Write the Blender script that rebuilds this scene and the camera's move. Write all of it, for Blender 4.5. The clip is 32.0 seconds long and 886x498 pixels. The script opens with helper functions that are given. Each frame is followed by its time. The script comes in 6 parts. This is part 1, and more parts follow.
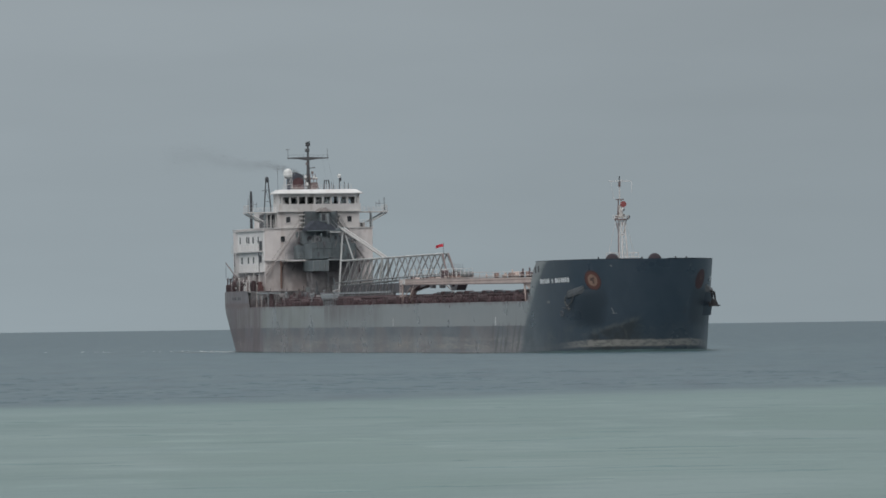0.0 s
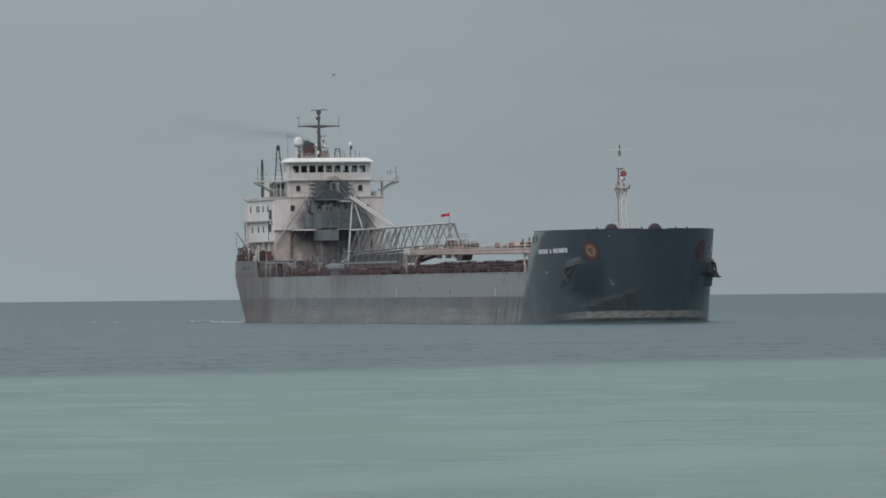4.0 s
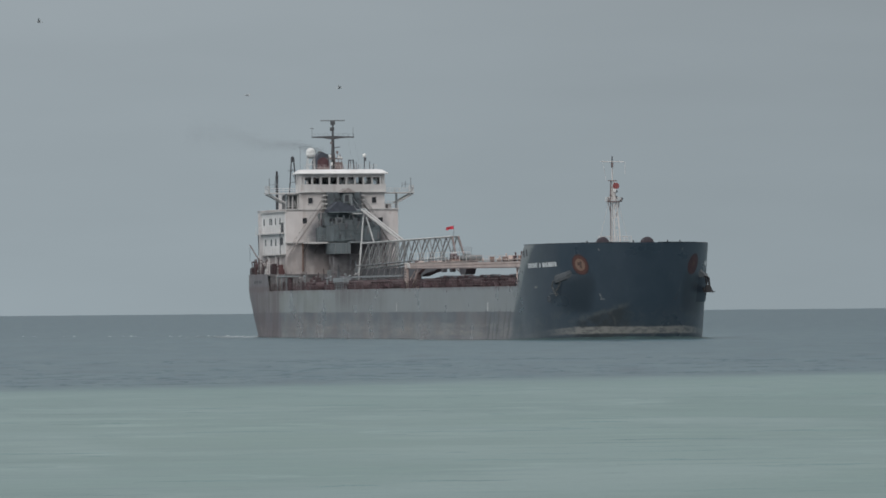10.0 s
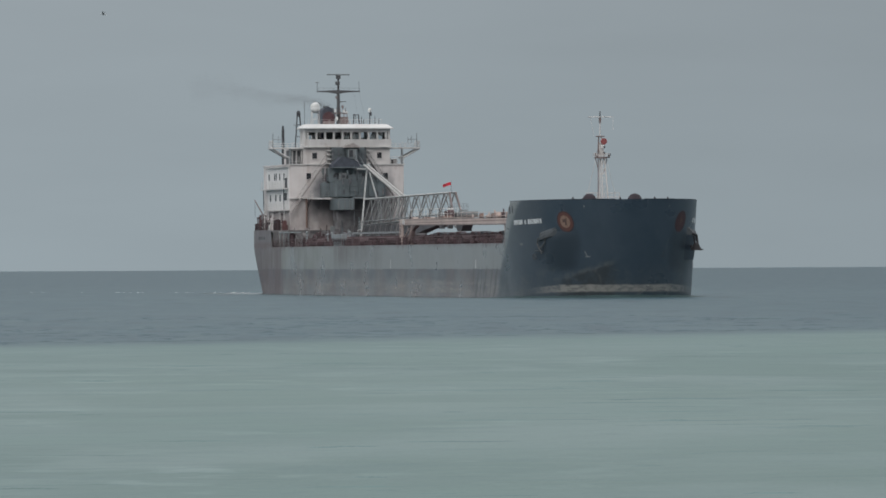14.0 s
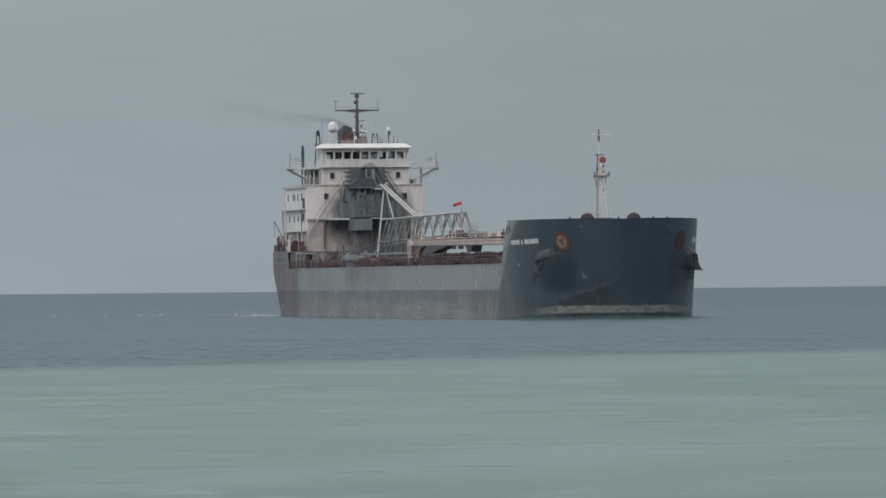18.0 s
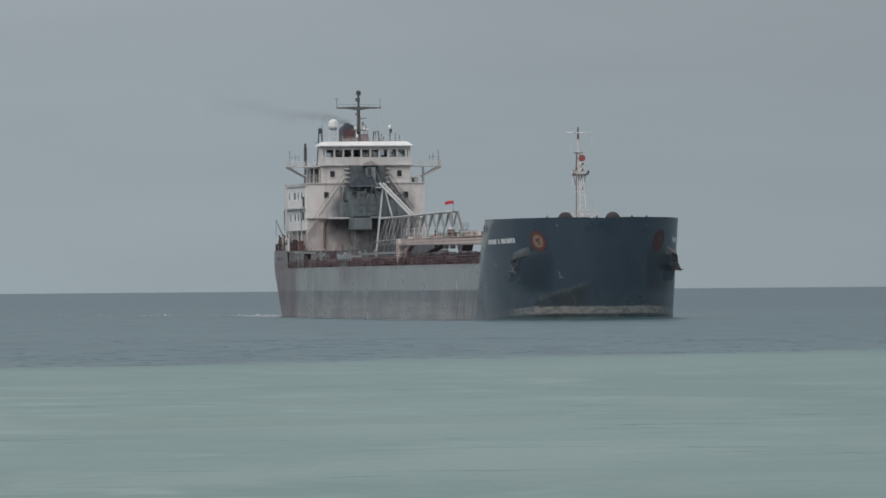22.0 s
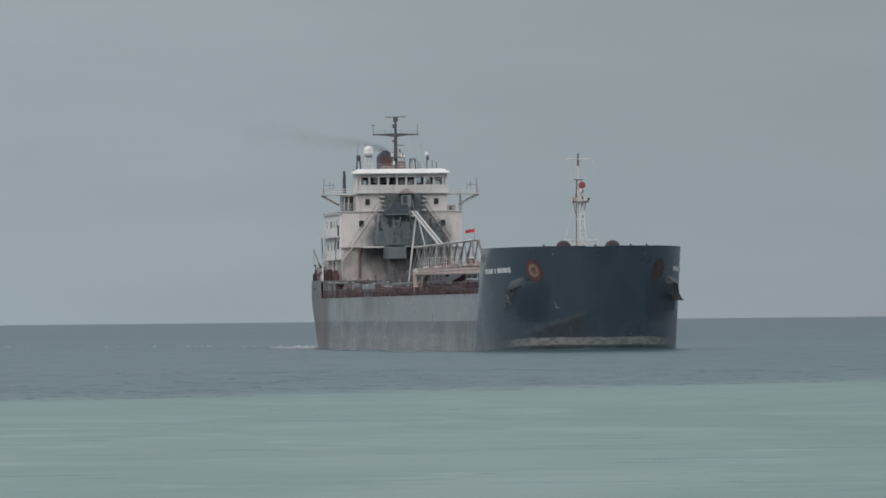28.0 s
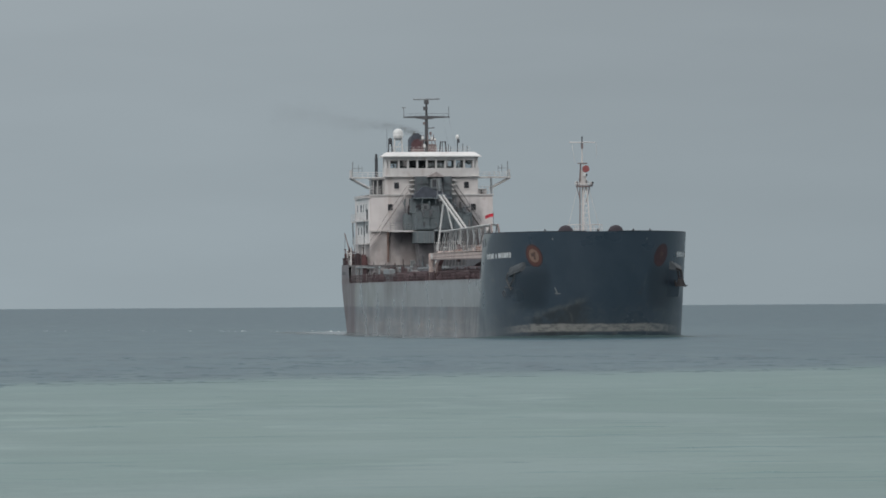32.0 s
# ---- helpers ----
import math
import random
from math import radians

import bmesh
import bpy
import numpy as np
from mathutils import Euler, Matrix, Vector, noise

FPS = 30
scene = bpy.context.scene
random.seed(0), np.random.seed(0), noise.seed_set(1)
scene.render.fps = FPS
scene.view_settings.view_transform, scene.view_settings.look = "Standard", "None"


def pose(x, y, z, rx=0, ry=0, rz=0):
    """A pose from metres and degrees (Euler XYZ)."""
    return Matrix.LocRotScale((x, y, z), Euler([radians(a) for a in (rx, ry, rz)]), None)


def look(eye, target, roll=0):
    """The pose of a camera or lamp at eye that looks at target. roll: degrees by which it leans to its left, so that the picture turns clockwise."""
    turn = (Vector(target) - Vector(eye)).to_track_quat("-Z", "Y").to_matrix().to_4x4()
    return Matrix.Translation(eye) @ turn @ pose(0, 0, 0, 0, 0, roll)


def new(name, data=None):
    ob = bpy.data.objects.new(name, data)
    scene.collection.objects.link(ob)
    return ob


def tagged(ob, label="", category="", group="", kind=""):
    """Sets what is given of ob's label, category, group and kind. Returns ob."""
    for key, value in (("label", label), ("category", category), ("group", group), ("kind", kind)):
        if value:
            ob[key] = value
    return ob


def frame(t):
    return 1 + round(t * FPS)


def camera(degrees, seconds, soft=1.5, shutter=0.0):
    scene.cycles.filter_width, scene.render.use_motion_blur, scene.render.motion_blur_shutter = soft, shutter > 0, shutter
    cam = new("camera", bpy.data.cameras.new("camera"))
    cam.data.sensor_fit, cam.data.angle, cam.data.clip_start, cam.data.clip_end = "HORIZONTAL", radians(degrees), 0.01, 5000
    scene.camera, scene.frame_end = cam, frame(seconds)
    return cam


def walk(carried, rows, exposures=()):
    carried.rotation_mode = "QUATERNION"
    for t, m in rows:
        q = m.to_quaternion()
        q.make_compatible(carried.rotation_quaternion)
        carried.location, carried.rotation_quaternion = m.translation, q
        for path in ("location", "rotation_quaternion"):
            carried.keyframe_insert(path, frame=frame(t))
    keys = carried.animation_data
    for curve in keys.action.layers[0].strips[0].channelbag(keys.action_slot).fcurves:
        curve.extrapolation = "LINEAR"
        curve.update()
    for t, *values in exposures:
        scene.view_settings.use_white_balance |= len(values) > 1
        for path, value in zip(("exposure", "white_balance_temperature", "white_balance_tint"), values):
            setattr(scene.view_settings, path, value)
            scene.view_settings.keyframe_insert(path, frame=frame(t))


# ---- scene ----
from collections import namedtuple

# ---------------------------------------------------------------- camera
EYE_Z = 4.348


def aim(pan, tilt, roll):
    """The camera's pose on its tripod: degrees to the right, upwards, and of lean."""
    return pose(0, 0, EYE_Z, 90 + tilt, 0, -pan) @ pose(0, 0, 0, 0, 0, roll)


cam = camera(6.82, 32.0, soft=1.7)
walk(cam, [
    (0.0, aim(-0.5069, 0.5509, -0.774)),
    (0.5, aim(-0.5022, 0.5204, -0.757)),
    (1.0, aim(-0.4882, 0.4633, -0.687)),
    (1.5, aim(-0.4574, 0.3641, -0.600)),
    (2.0, aim(-0.4673, 0.4061, -0.799)),
    (2.5, aim(-0.4271, 0.4137, -0.751)),
    (3.0, aim(-0.3793, 0.3554, -0.712)),
    (3.5, aim(-0.3799, 0.3366, -0.667)),
    (5.5, aim(-0.1478, 0.2781, -0.494)),
    (6.0, aim(-0.1807, 0.3505, -0.514)),
    (6.5, aim(-0.1785, 0.3948, -0.528)),
    (7.0, aim(-0.1681, 0.3900, -0.745)),
    (7.5, aim(-0.1448, 0.3767, -0.787)),
    (8.0, aim(-0.1148, 0.3598, -0.731)),
    (8.5, aim(-0.1265, 0.4012, -0.728)),
    (9.0, aim(-0.1287, 0.4592, -0.806)),
    (9.5, aim(-0.0887, 0.4498, -0.606)),
    (10.0, aim(-0.0203, 0.4373, -0.508)),
    (10.5, aim(0.0229, 0.3851, -0.433)),
    (11.0, aim(0.0862, 0.3614, -0.337)),
    (11.5, aim(0.0452, 0.4391, -0.404)),
    (12.0, aim(0.0319, 0.3716, -0.400)),
    (12.5, aim(0.1122, 0.3059, -0.343)),
    (13.0, aim(0.1986, 0.2743, -0.396)),
    (13.5, aim(0.2142, 0.2401, -0.400)),
    (14.0, aim(0.2145, 0.1060, -0.303)),
    (14.5, aim(0.2357, 0.0142, -0.351)),
    (16.5, aim(0.2978, 0.2336, -0.481)),
    (17.0, aim(0.3348, 0.2071, -0.610)),
    (17.5, aim(0.3634, 0.1987, -0.591)),
    (18.0, aim(0.3420, 0.2688, -0.539)),
    (18.5, aim(0.3507, 0.2912, -0.602)),
    (19.0, aim(0.3668, 0.3261, -0.704)),
    (19.5, aim(0.3828, 0.3925, -0.643)),
    (20.0, aim(0.4101, 0.4213, -0.702)),
    (20.5, aim(0.3994, 0.4090, -0.512)),
    (21.0, aim(0.4355, 0.3740, -0.537)),
    (21.5, aim(0.5524, 0.3259, -0.591)),
    (22.0, aim(0.6032, 0.2685, -0.474)),
    (22.5, aim(0.6065, 0.2500, -0.525)),
    (23.0, aim(0.5828, 0.2944, -0.464)),
    (23.5, aim(0.6175, 0.3498, -0.574)),
    (24.0, aim(0.5982, 0.3626, -0.534)),
    (24.5, aim(0.6107, 0.3856, -0.528)),
    (25.0, aim(0.6286, 0.4058, -0.517)),
    (25.5, aim(0.6503, 0.4530, -0.680)),
    (27.5, aim(0.7049, 0.5614, -0.520)),
    (28.0, aim(0.7136, 0.5047, -0.578)),
    (28.5, aim(0.6777, 0.4930, -0.522)),
    (29.0, aim(0.6751, 0.4718, -0.601)),
    (29.5, aim(0.6666, 0.4714, -0.593)),
    (30.0, aim(0.6770, 0.5093, -0.532)),
    (30.5, aim(0.6772, 0.4741, -0.446)),
    (31.0, aim(0.6804, 0.4599, -0.362)),
    (31.5, aim(0.6673, 0.4069, -0.354)),
    (32.0, aim(0.7294, 0.3936, -0.358))],
    exposures=[(0, -0.12), (6, -0.08), (13, -0.07), (20, -0.05), (26, -0.03), (32, -0.02)])

# ---------------------------------------------------------------- light
SUN_UP, SUN_TURN = 36, 200
world = bpy.data.worlds.new("overcast_sky")
scene.world = world
world.use_nodes = True
wn, wl = world.node_tree.nodes, world.node_tree.links
wn.clear()
w_out, w_bg = wn.new("ShaderNodeOutputWorld"), wn.new("ShaderNodeBackground")
w_sky, w_hsv, w_mix = wn.new("ShaderNodeTexSky"), wn.new("ShaderNodeHueSaturation"), wn.new("ShaderNodeMix")
w_sky.sky_type, w_sky.sun_disc = "NISHITA", False
w_sky.sun_elevation, w_sky.sun_rotation = radians(SUN_UP), radians(SUN_TURN)
w_sky.air_density, w_sky.dust_density = 1.0, 4.0
w_hsv.inputs["Saturation"].default_value = 0.25
w_hsv.inputs["Value"].default_value = 0.05
w_co, w_sep, w_ramp = wn.new("ShaderNodeTexCoord"), wn.new("ShaderNodeSeparateXYZ"), wn.new("ShaderNodeValToRGB")
w_map, w_noise, w_cloud, w_add = wn.new("ShaderNodeMapping"), wn.new("ShaderNodeTexNoise"), wn.new("ShaderNodeMapRange"), wn.new("ShaderNodeMix")
els = w_ramp.color_ramp.elements
els[0].position, els[0].color = 0.0, (0.318, 0.378, 0.412, 1)
els[1].position, els[1].color = 1.0, (1.34, 1.38, 1.41, 1)
e = els.new(0.035)
e.color = (0.318, 0.368, 0.400, 1)
e = els.new(0.07)
e.color = (0.326, 0.366, 0.392, 1)
e = els.new(0.3)
e.color = (0.64, 0.68, 0.71, 1)
w_map.inputs["Scale"].default_value = (14, 14, 70)
w_noise.inputs["Scale"].default_value, w_noise.inputs["Detail"].default_value = 1.3, 4
w_cloud.inputs["From Min"].default_value, w_cloud.inputs["From Max"].default_value = 0.3, 0.7
w_cloud.inputs["To Min"].default_value, w_cloud.inputs["To Max"].default_value = 0.965, 1.03
w_add.data_type, w_add.blend_type = "RGBA", "MULTIPLY"
w_add.inputs[0].default_value = 1.0
w_mix.data_type = "RGBA"
w_mix.inputs[0].default_value = 0.92
wl.new(w_co.outputs["Generated"], w_sep.inputs[0])
wl.new(w_sep.outputs["Z"], w_ramp.inputs[0])
wl.new(w_co.outputs["Generated"], w_map.inputs[0])
wl.new(w_map.outputs[0], w_noise.inputs["Vector"])
wl.new(w_noise.outputs[0], w_cloud.inputs["Value"])
wl.new(w_ramp.outputs[0], w_add.inputs[6])
wl.new(w_cloud.outputs[0], w_add.inputs[7])
wl.new(w_sky.outputs[0], w_hsv.inputs["Color"])
wl.new(w_hsv.outputs[0], w_mix.inputs[6])
# the overcast is a little brighter towards the hidden sun
w_side, w_tilt = wn.new("ShaderNodeMapRange"), wn.new("ShaderNodeMix")
w_side.inputs["From Min"].default_value, w_side.inputs["From Max"].default_value = -0.10, 0.10
w_side.inputs["To Min"].default_value, w_side.inputs["To Max"].default_value = 1.13, 0.92
w_tilt.data_type, w_tilt.blend_type = "RGBA", "MULTIPLY"
w_tilt.inputs[0].default_value = 1.0
wl.new(w_sep.outputs["X"], w_side.inputs["Value"])
wl.new(w_add.outputs[2], w_tilt.inputs[6])
wl.new(w_side.outputs[0], w_tilt.inputs[7])
wl.new(w_tilt.outputs[2], w_mix.inputs[7])
wl.new(w_mix.outputs[2], w_bg.inputs["Color"])
wl.new(w_bg.outputs[0], w_out.inputs["Surface"])
w_bg.inputs["Strength"].default_value = 1.0

sun = new("sun", bpy.data.lights.new("sun", "SUN"))
sun.data.energy, sun.data.angle, sun.data.color = 1.0, radians(45), (1.0, 0.96, 0.92)
turn, up = radians(SUN_TURN), radians(SUN_UP)
sun.matrix_world = look((0, 0, 0), (-math.sin(turn) * math.cos(up), -math.cos(turn) * math.cos(up), -math.sin(up)))


# ---------------------------------------------------------------- materials
class Nodes:
    """A small builder of node materials."""

    def __init__(self, name):
        self.mat = bpy.data.materials.new(name)
        self.mat.use_nodes = True
        self.n, self.l = self.mat.node_tree.nodes, self.mat.node_tree.links
        self.bsdf = self.n["Principled BSDF"]
        self.co = self.n.new("ShaderNodeTexCoord")

    def put(self, socket, value):
        if hasattr(value, "is_output"):
            self.l.new(value, socket)
        else:
            socket.default_value = value

    def noise(self, scale, detail=4, stretch=(1, 1, 1), rough=0.55, space="Object", warp=0):
        m = self.n.new("ShaderNodeMapping")
        m.inputs["Scale"].default_value = stretch
        self.l.new(self.co.outputs[space], m.inputs[0])
        t = self.n.new("ShaderNodeTexNoise")
        t.inputs["Scale"].default_value, t.inputs["Detail"].default_value, t.inputs["Roughness"].default_value = scale, detail, rough
        t.inputs["Distortion"].default_value = warp
        self.l.new(m.outputs[0], t.inputs["Vector"])
        return t.outputs[0]

    def ramp(self, value, lo, hi, a=0.0, b=1.0):
        t = self.n.new("ShaderNodeMapRange")
        t.interpolation_type = "SMOOTHSTEP"
        self.put(t.inputs["Value"], value)
        t.inputs["From Min"].default_value, t.inputs["From Max"].default_value = lo, hi
        t.inputs["To Min"].default_value, t.inputs["To Max"].default_value = a, b
        return t.outputs[0]

    def maths(self, op, a, b=0.0):
        t = self.n.new("ShaderNodeMath")
        t.operation = op
        self.put(t.inputs[0], a)
        self.put(t.inputs[1], b)
        return t.outputs[0]

    def mix(self, f, a, b):
        t = self.n.new("ShaderNodeMix")
        t.data_type = "RGBA"
        self.put(t.inputs[0], f)
        self.put(t.inputs[6], (*a, 1) if isinstance(a, tuple) else a)
        self.put(t.inputs[7], (*b, 1) if isinstance(b, tuple) else b)
        return t.outputs[2]

    def axes(self, space="Object"):
        t = self.n.new("ShaderNodeSeparateXYZ")
        self.l.new(self.co.outputs[space], t.inputs[0])
        return t.outputs

    def bump(self, height, strength, distance):
        t = self.n.new("ShaderNodeBump")
        t.inputs["Strength"].default_value, t.inputs["Distance"].default_value = strength, distance
        self.l.new(height, t.inputs["Height"])
        self.l.new(t.outputs[0], self.bsdf.inputs["Normal"])

    def done(self, colour, rough=0.6, metal=0.0, spec=0.4):
        self.put(self.bsdf.inputs["Base Color"], (*colour, 1) if isinstance(colour, tuple) else colour)
        self.put(self.bsdf.inputs["Roughness"], rough)
        self.bsdf.inputs["Metallic"].default_value = metal
        self.bsdf.inputs["Specular IOR Level"].default_value = spec
        return self.mat


def paint(name, colour, rust=(0.20, 0.10, 0.06), amount=0.35, streak=0.5, rough=0.55, dirt=0.75):
    """Old ship's paint: rust runs down it in streaks, and dirt lies in broad patches."""
    k = Nodes(name)
    runs = k.ramp(k.noise(1.0, 5, (1.3, 1.3, 0.10)), 0.52, 0.74, 0, streak)
    spots = k.ramp(k.noise(0.9, 6, (1, 1, 0.7)), 0.56, 0.72, 0, amount)
    broad = k.ramp(k.noise(0.22, 4), 0.3, 0.7)
    base = k.mix(broad, tuple(c * dirt for c in colour), colour)
    c = k.mix(spots, k.mix(runs, base, tuple((a + b) / 2 * 0.8 for a, b in zip(colour, rust))), rust)
    k.bump(k.noise(3.0, 3), 0.2, 0.02)
    return k.done(c, rough)


def plain(name, colour, rough=0.6, metal=0.0, spread=0.18, scale=1.5):
    k = Nodes(name)
    f = k.ramp(k.noise(scale, 4), 0.3, 0.7)
    return k.done(k.mix(f, tuple(c * (1 - spread) for c in colour), tuple(c * (1 + spread) for c in colour)), rough, metal)


def hull_paint():
    """Grey sides over a darker boot-top, a navy bow whose edge sweeps aft as it comes down, scum and scrapes along the water."""
    k = Nodes("hull_paint")
    x, y, z = k.axes()
    gate = k.ramp(k.noise(0.045, 3, (1, 1, 0.2)), 0.40, 0.62, 0.25, 1)
    runs = k.maths("MULTIPLY", k.ramp(k.noise(1.0, 6, (0.30, 0.30, 0.035), 0.65), 0.47, 0.70), gate)
    drips = k.maths("MULTIPLY", k.ramp(k.noise(1.0, 4, (1.5, 1.5, 0.05), 0.6), 0.54, 0.70), k.maths("MULTIPLY", gate, k.ramp(k.noise(1.0, 3, (0.9, 0.9, 0.25)), 0.35, 0.65, 0.2, 1)))
    patch = k.noise(0.10, 5, (1, 1, 1.6))
    fine = k.noise(1.0, 6, (0.06, 0.06, 1.5), 0.68)
    scuff = k.noise(1.0, 6, (0.55, 0.55, 2.4), 0.7)
    upper = k.mix(k.ramp(patch, 0.3, 0.7), (0.206, 0.220, 0.226), (0.258, 0.271, 0.275))
    upper = k.mix(k.maths("MULTIPLY", k.ramp(x, 90, 82, 0, 0.6), k.ramp(patch, 0.35, 0.6)), upper, (0.215, 0.228, 0.205))
    dirty = k.maths("ADD", k.maths("MULTIPLY", k.ramp(x, 86.6, 87.2), k.ramp(x, 107, 100)), k.maths("MULTIPLY", k.ramp(x, 100, 106), k.ramp(x, 127, 116, 0, 0.55)))
    dirty = k.maths("MINIMUM", dirty, 1.0)
    soak = k.maths("MULTIPLY", dirty, k.ramp(k.maths("ADD", z, k.maths("MULTIPLY", k.noise(1.0, 3, (0.8, 0.8, 0.05)), 3.5)), 5.2, 7.6, 0.25, 0.85))
    upper = k.mix(k.maths("MULTIPLY", soak, k.ramp(k.noise(1.0, 5, (0.7, 0.7, 0.08)), 0.3, 0.6, 0.35, 1)), upper, (0.118, 0.104, 0.100))
    upper = k.mix(k.maths("MULTIPLY", runs, k.maths("ADD", k.maths("MULTIPLY", dirty, 0.4), k.ramp(x, 130, 110, 0.12, 0.52))), upper, (0.105, 0.095, 0.090))
    clean = k.maths("MULTIPLY", k.ramp(x, 116, 128), k.ramp(x, 196, 184))
    upper = k.mix(k.maths("MULTIPLY", drips, k.ramp(clean, 0, 1, 0.85, 0.14)), upper, (0.080, 0.072, 0.070))
    upper = k.mix(k.maths("MULTIPLY", k.ramp(k.noise(1.0, 4, (2.2, 2.2, 0.06), 0.6), 0.58, 0.72, 0, 0.35), k.ramp(clean, 0, 1, 1, 0.2)), upper, (0.30, 0.31, 0.30))
    boot = k.mix(k.ramp(fine, 0.35, 0.65), (0.122, 0.130, 0.146), (0.170, 0.175, 0.188))
    boot = k.mix(k.ramp(z, 1.5, 2.5, 0, 0.75), boot, (0.086, 0.100, 0.116))
    boot = k.mix(k.maths("MULTIPLY", runs, 0.75), boot, (0.075, 0.068, 0.068))
    boot = k.mix(k.maths("MULTIPLY", drips, 0.5), boot, (0.05, 0.047, 0.05))
    scum = k.maths("MULTIPLY", k.maths("MULTIPLY", k.ramp(z, 2.6, 1.2), k.ramp(z, 0.1, 0.8, 0.3, 1)), k.maths("MULTIPLY", k.ramp(fine, 0.38, 0.58), k.ramp(scuff, 0.46, 0.60, 0.15, 1)))
    boot = k.mix(k.maths("MULTIPLY", scum, 0.9), boot, (0.31, 0.272, 0.242))
    speck = k.maths("MULTIPLY", k.ramp(k.noise(1.0, 5, (1.1, 1.1, 3.2), 0.7), 0.54, 0.66, 0, 0.7), k.ramp(z, 3.0, 1.6))
    boot = k.mix(speck, boot, (0.285, 0.262, 0.238))
    boot = k.mix(k.ramp(k.noise(0.16, 5, (1, 1, 2.0)), 0.42, 0.62, 0, 0.55), boot, (0.160, 0.128, 0.122))
    wob = k.maths("MULTIPLY", k.maths("SUBTRACT", k.noise(0.25, 3), 0.5), 0.35)
    grey = k.mix(k.ramp(k.maths("ADD", z, wob), 3.50, 3.60), boot, upper)
    # fender scrapes: narrow dark verticals near both ends of the flat side
    teeth = k.ramp(k.maths("SINE", k.maths("SUBTRACT", k.maths("ADD", k.maths("MULTIPLY", x, 2.3), k.maths("MULTIPLY", k.noise(0.3, 3, (1, 0, 0.5)), 11.0)), k.maths("MULTIPLY", z, 1.3))), 0.55, 0.85)
    ends = k.maths("ADD", k.maths("MULTIPLY", k.ramp(x, 184, 187), k.ramp(x, 207, 201)), k.maths("MULTIPLY", k.ramp(x, 30, 33), k.ramp(x, 46, 43)))
    grey = k.mix(k.maths("MULTIPLY", k.maths("MULTIPLY", teeth, ends), k.ramp(z, 4.2, 3.2, 0, 0.75)), grey, (0.05, 0.05, 0.055))
    stern = k.ramp(k.maths("ADD", x, k.maths("MULTIPLY", k.maths("SUBTRACT", k.noise(1.0, 4, (0.5, 0.5, 0.06)), 0.5), 14.0)), 48.0, 43.0, 0, 0.92)
    grey = k.mix(k.maths("MULTIPLY", stern, k.ramp(k.noise(1.0, 5, (0.9, 0.9, 0.08), 0.6), 0.30, 0.62, 0.35, 1)), grey, (0.122, 0.097, 0.108))
    spill = k.ramp(k.maths("ADD", z, k.maths("MULTIPLY", k.maths("SUBTRACT", k.noise(1.0, 5, (0.8, 0.8, 0.12), 0.65), 0.5), 2.6)), 6.35, 6.9, 0, 0.75)
    grey = k.mix(k.maths("MULTIPLY", spill, k.ramp(z, 7.6, 7.2)), grey, (0.115, 0.082, 0.084))
    edge = k.maths("SUBTRACT", x, k.maths("ADD", k.maths("ADD", 199.3, k.maths("MULTIPLY", z, 0.55)), k.maths("MULTIPLY", k.maths("MULTIPLY", z, z), 0.04)))
    navy = k.mix(k.ramp(k.noise(0.35, 4), 0.3, 0.7), (0.033, 0.050, 0.070), (0.043, 0.061, 0.083))
    chalk = k.maths("MULTIPLY", k.ramp(k.maths("ADD", edge, k.maths("MULTIPLY", k.noise(0.3, 4), 8.0)), 16, 2), k.ramp(k.noise(0.8, 5, (1, 1, 0.2)), 0.3, 0.65, 0.45, 0.9))
    navy = k.mix(chalk, navy, (0.050, 0.066, 0.079))
    navy = k.mix(k.maths("MULTIPLY", k.ramp(k.maths("ADD", x, k.maths("MULTIPLY", k.noise(0.5, 4), 3.0)), 219.6, 218.2, 0, 0.32), k.ramp(z, 3.0, 5.5, 0.3, 1)), navy, (0.062, 0.074, 0.088))
    lip = k.maths("ADD", edge, k.maths("MULTIPLY", k.maths("SUBTRACT", k.noise(0.7, 4, (1, 1, 0.4)), 0.5), 2.2))
    navy = k.mix(k.maths("MULTIPLY", k.ramp(lip, 1.6, 0.2), k.ramp(z, 3.5, 7.0, 0.10, 0.8)), navy, (0.185, 0.208, 0.200))
    navy = k.mix(k.ramp(k.noise(1.2, 6, (1, 1, 0.25)), 0.62, 0.80, 0, 0.35), navy, (0.10, 0.12, 0.13))
    rubbed = k.maths("MULTIPLY", k.ramp(k.maths("ADD", z, k.maths("MULTIPLY", k.noise(0.25, 4), 3.0)), 6.0, 3.2), k.ramp(k.noise(0.5, 6, (1, 1, 0.5), 0.65), 0.38, 0.62, 0.1, 0.7))
    navy = k.mix(rubbed, navy, (0.060, 0.077, 0.092))
    scrape = k.maths("MULTIPLY", k.ramp(k.maths("SUBTRACT", z, k.ramp(x, 211, 220, 0, 0.7)), 3.9, 2.2), k.ramp(k.noise(0.42, 7, (1, 1, 1.5), 0.62, warp=2.0), 0.48, 0.70, 0, 0.35))
    navy = k.mix(scrape, navy, (0.112, 0.116, 0.112))
    # a darker patch with soft edges beside each anchor bed
    bed_offset = k.maths("DIVIDE", k.maths("SUBTRACT", k.maths("ABSOLUTE", y), 7.2), 1.75), k.maths("DIVIDE", k.maths("SUBTRACT", z, 5.8), 2.7)
    bed_reach = k.maths("ADD", k.maths("POWER", k.maths("ABSOLUTE", bed_offset[0]), 3.0), k.maths("POWER", k.maths("ABSOLUTE", bed_offset[1]), 3.0))
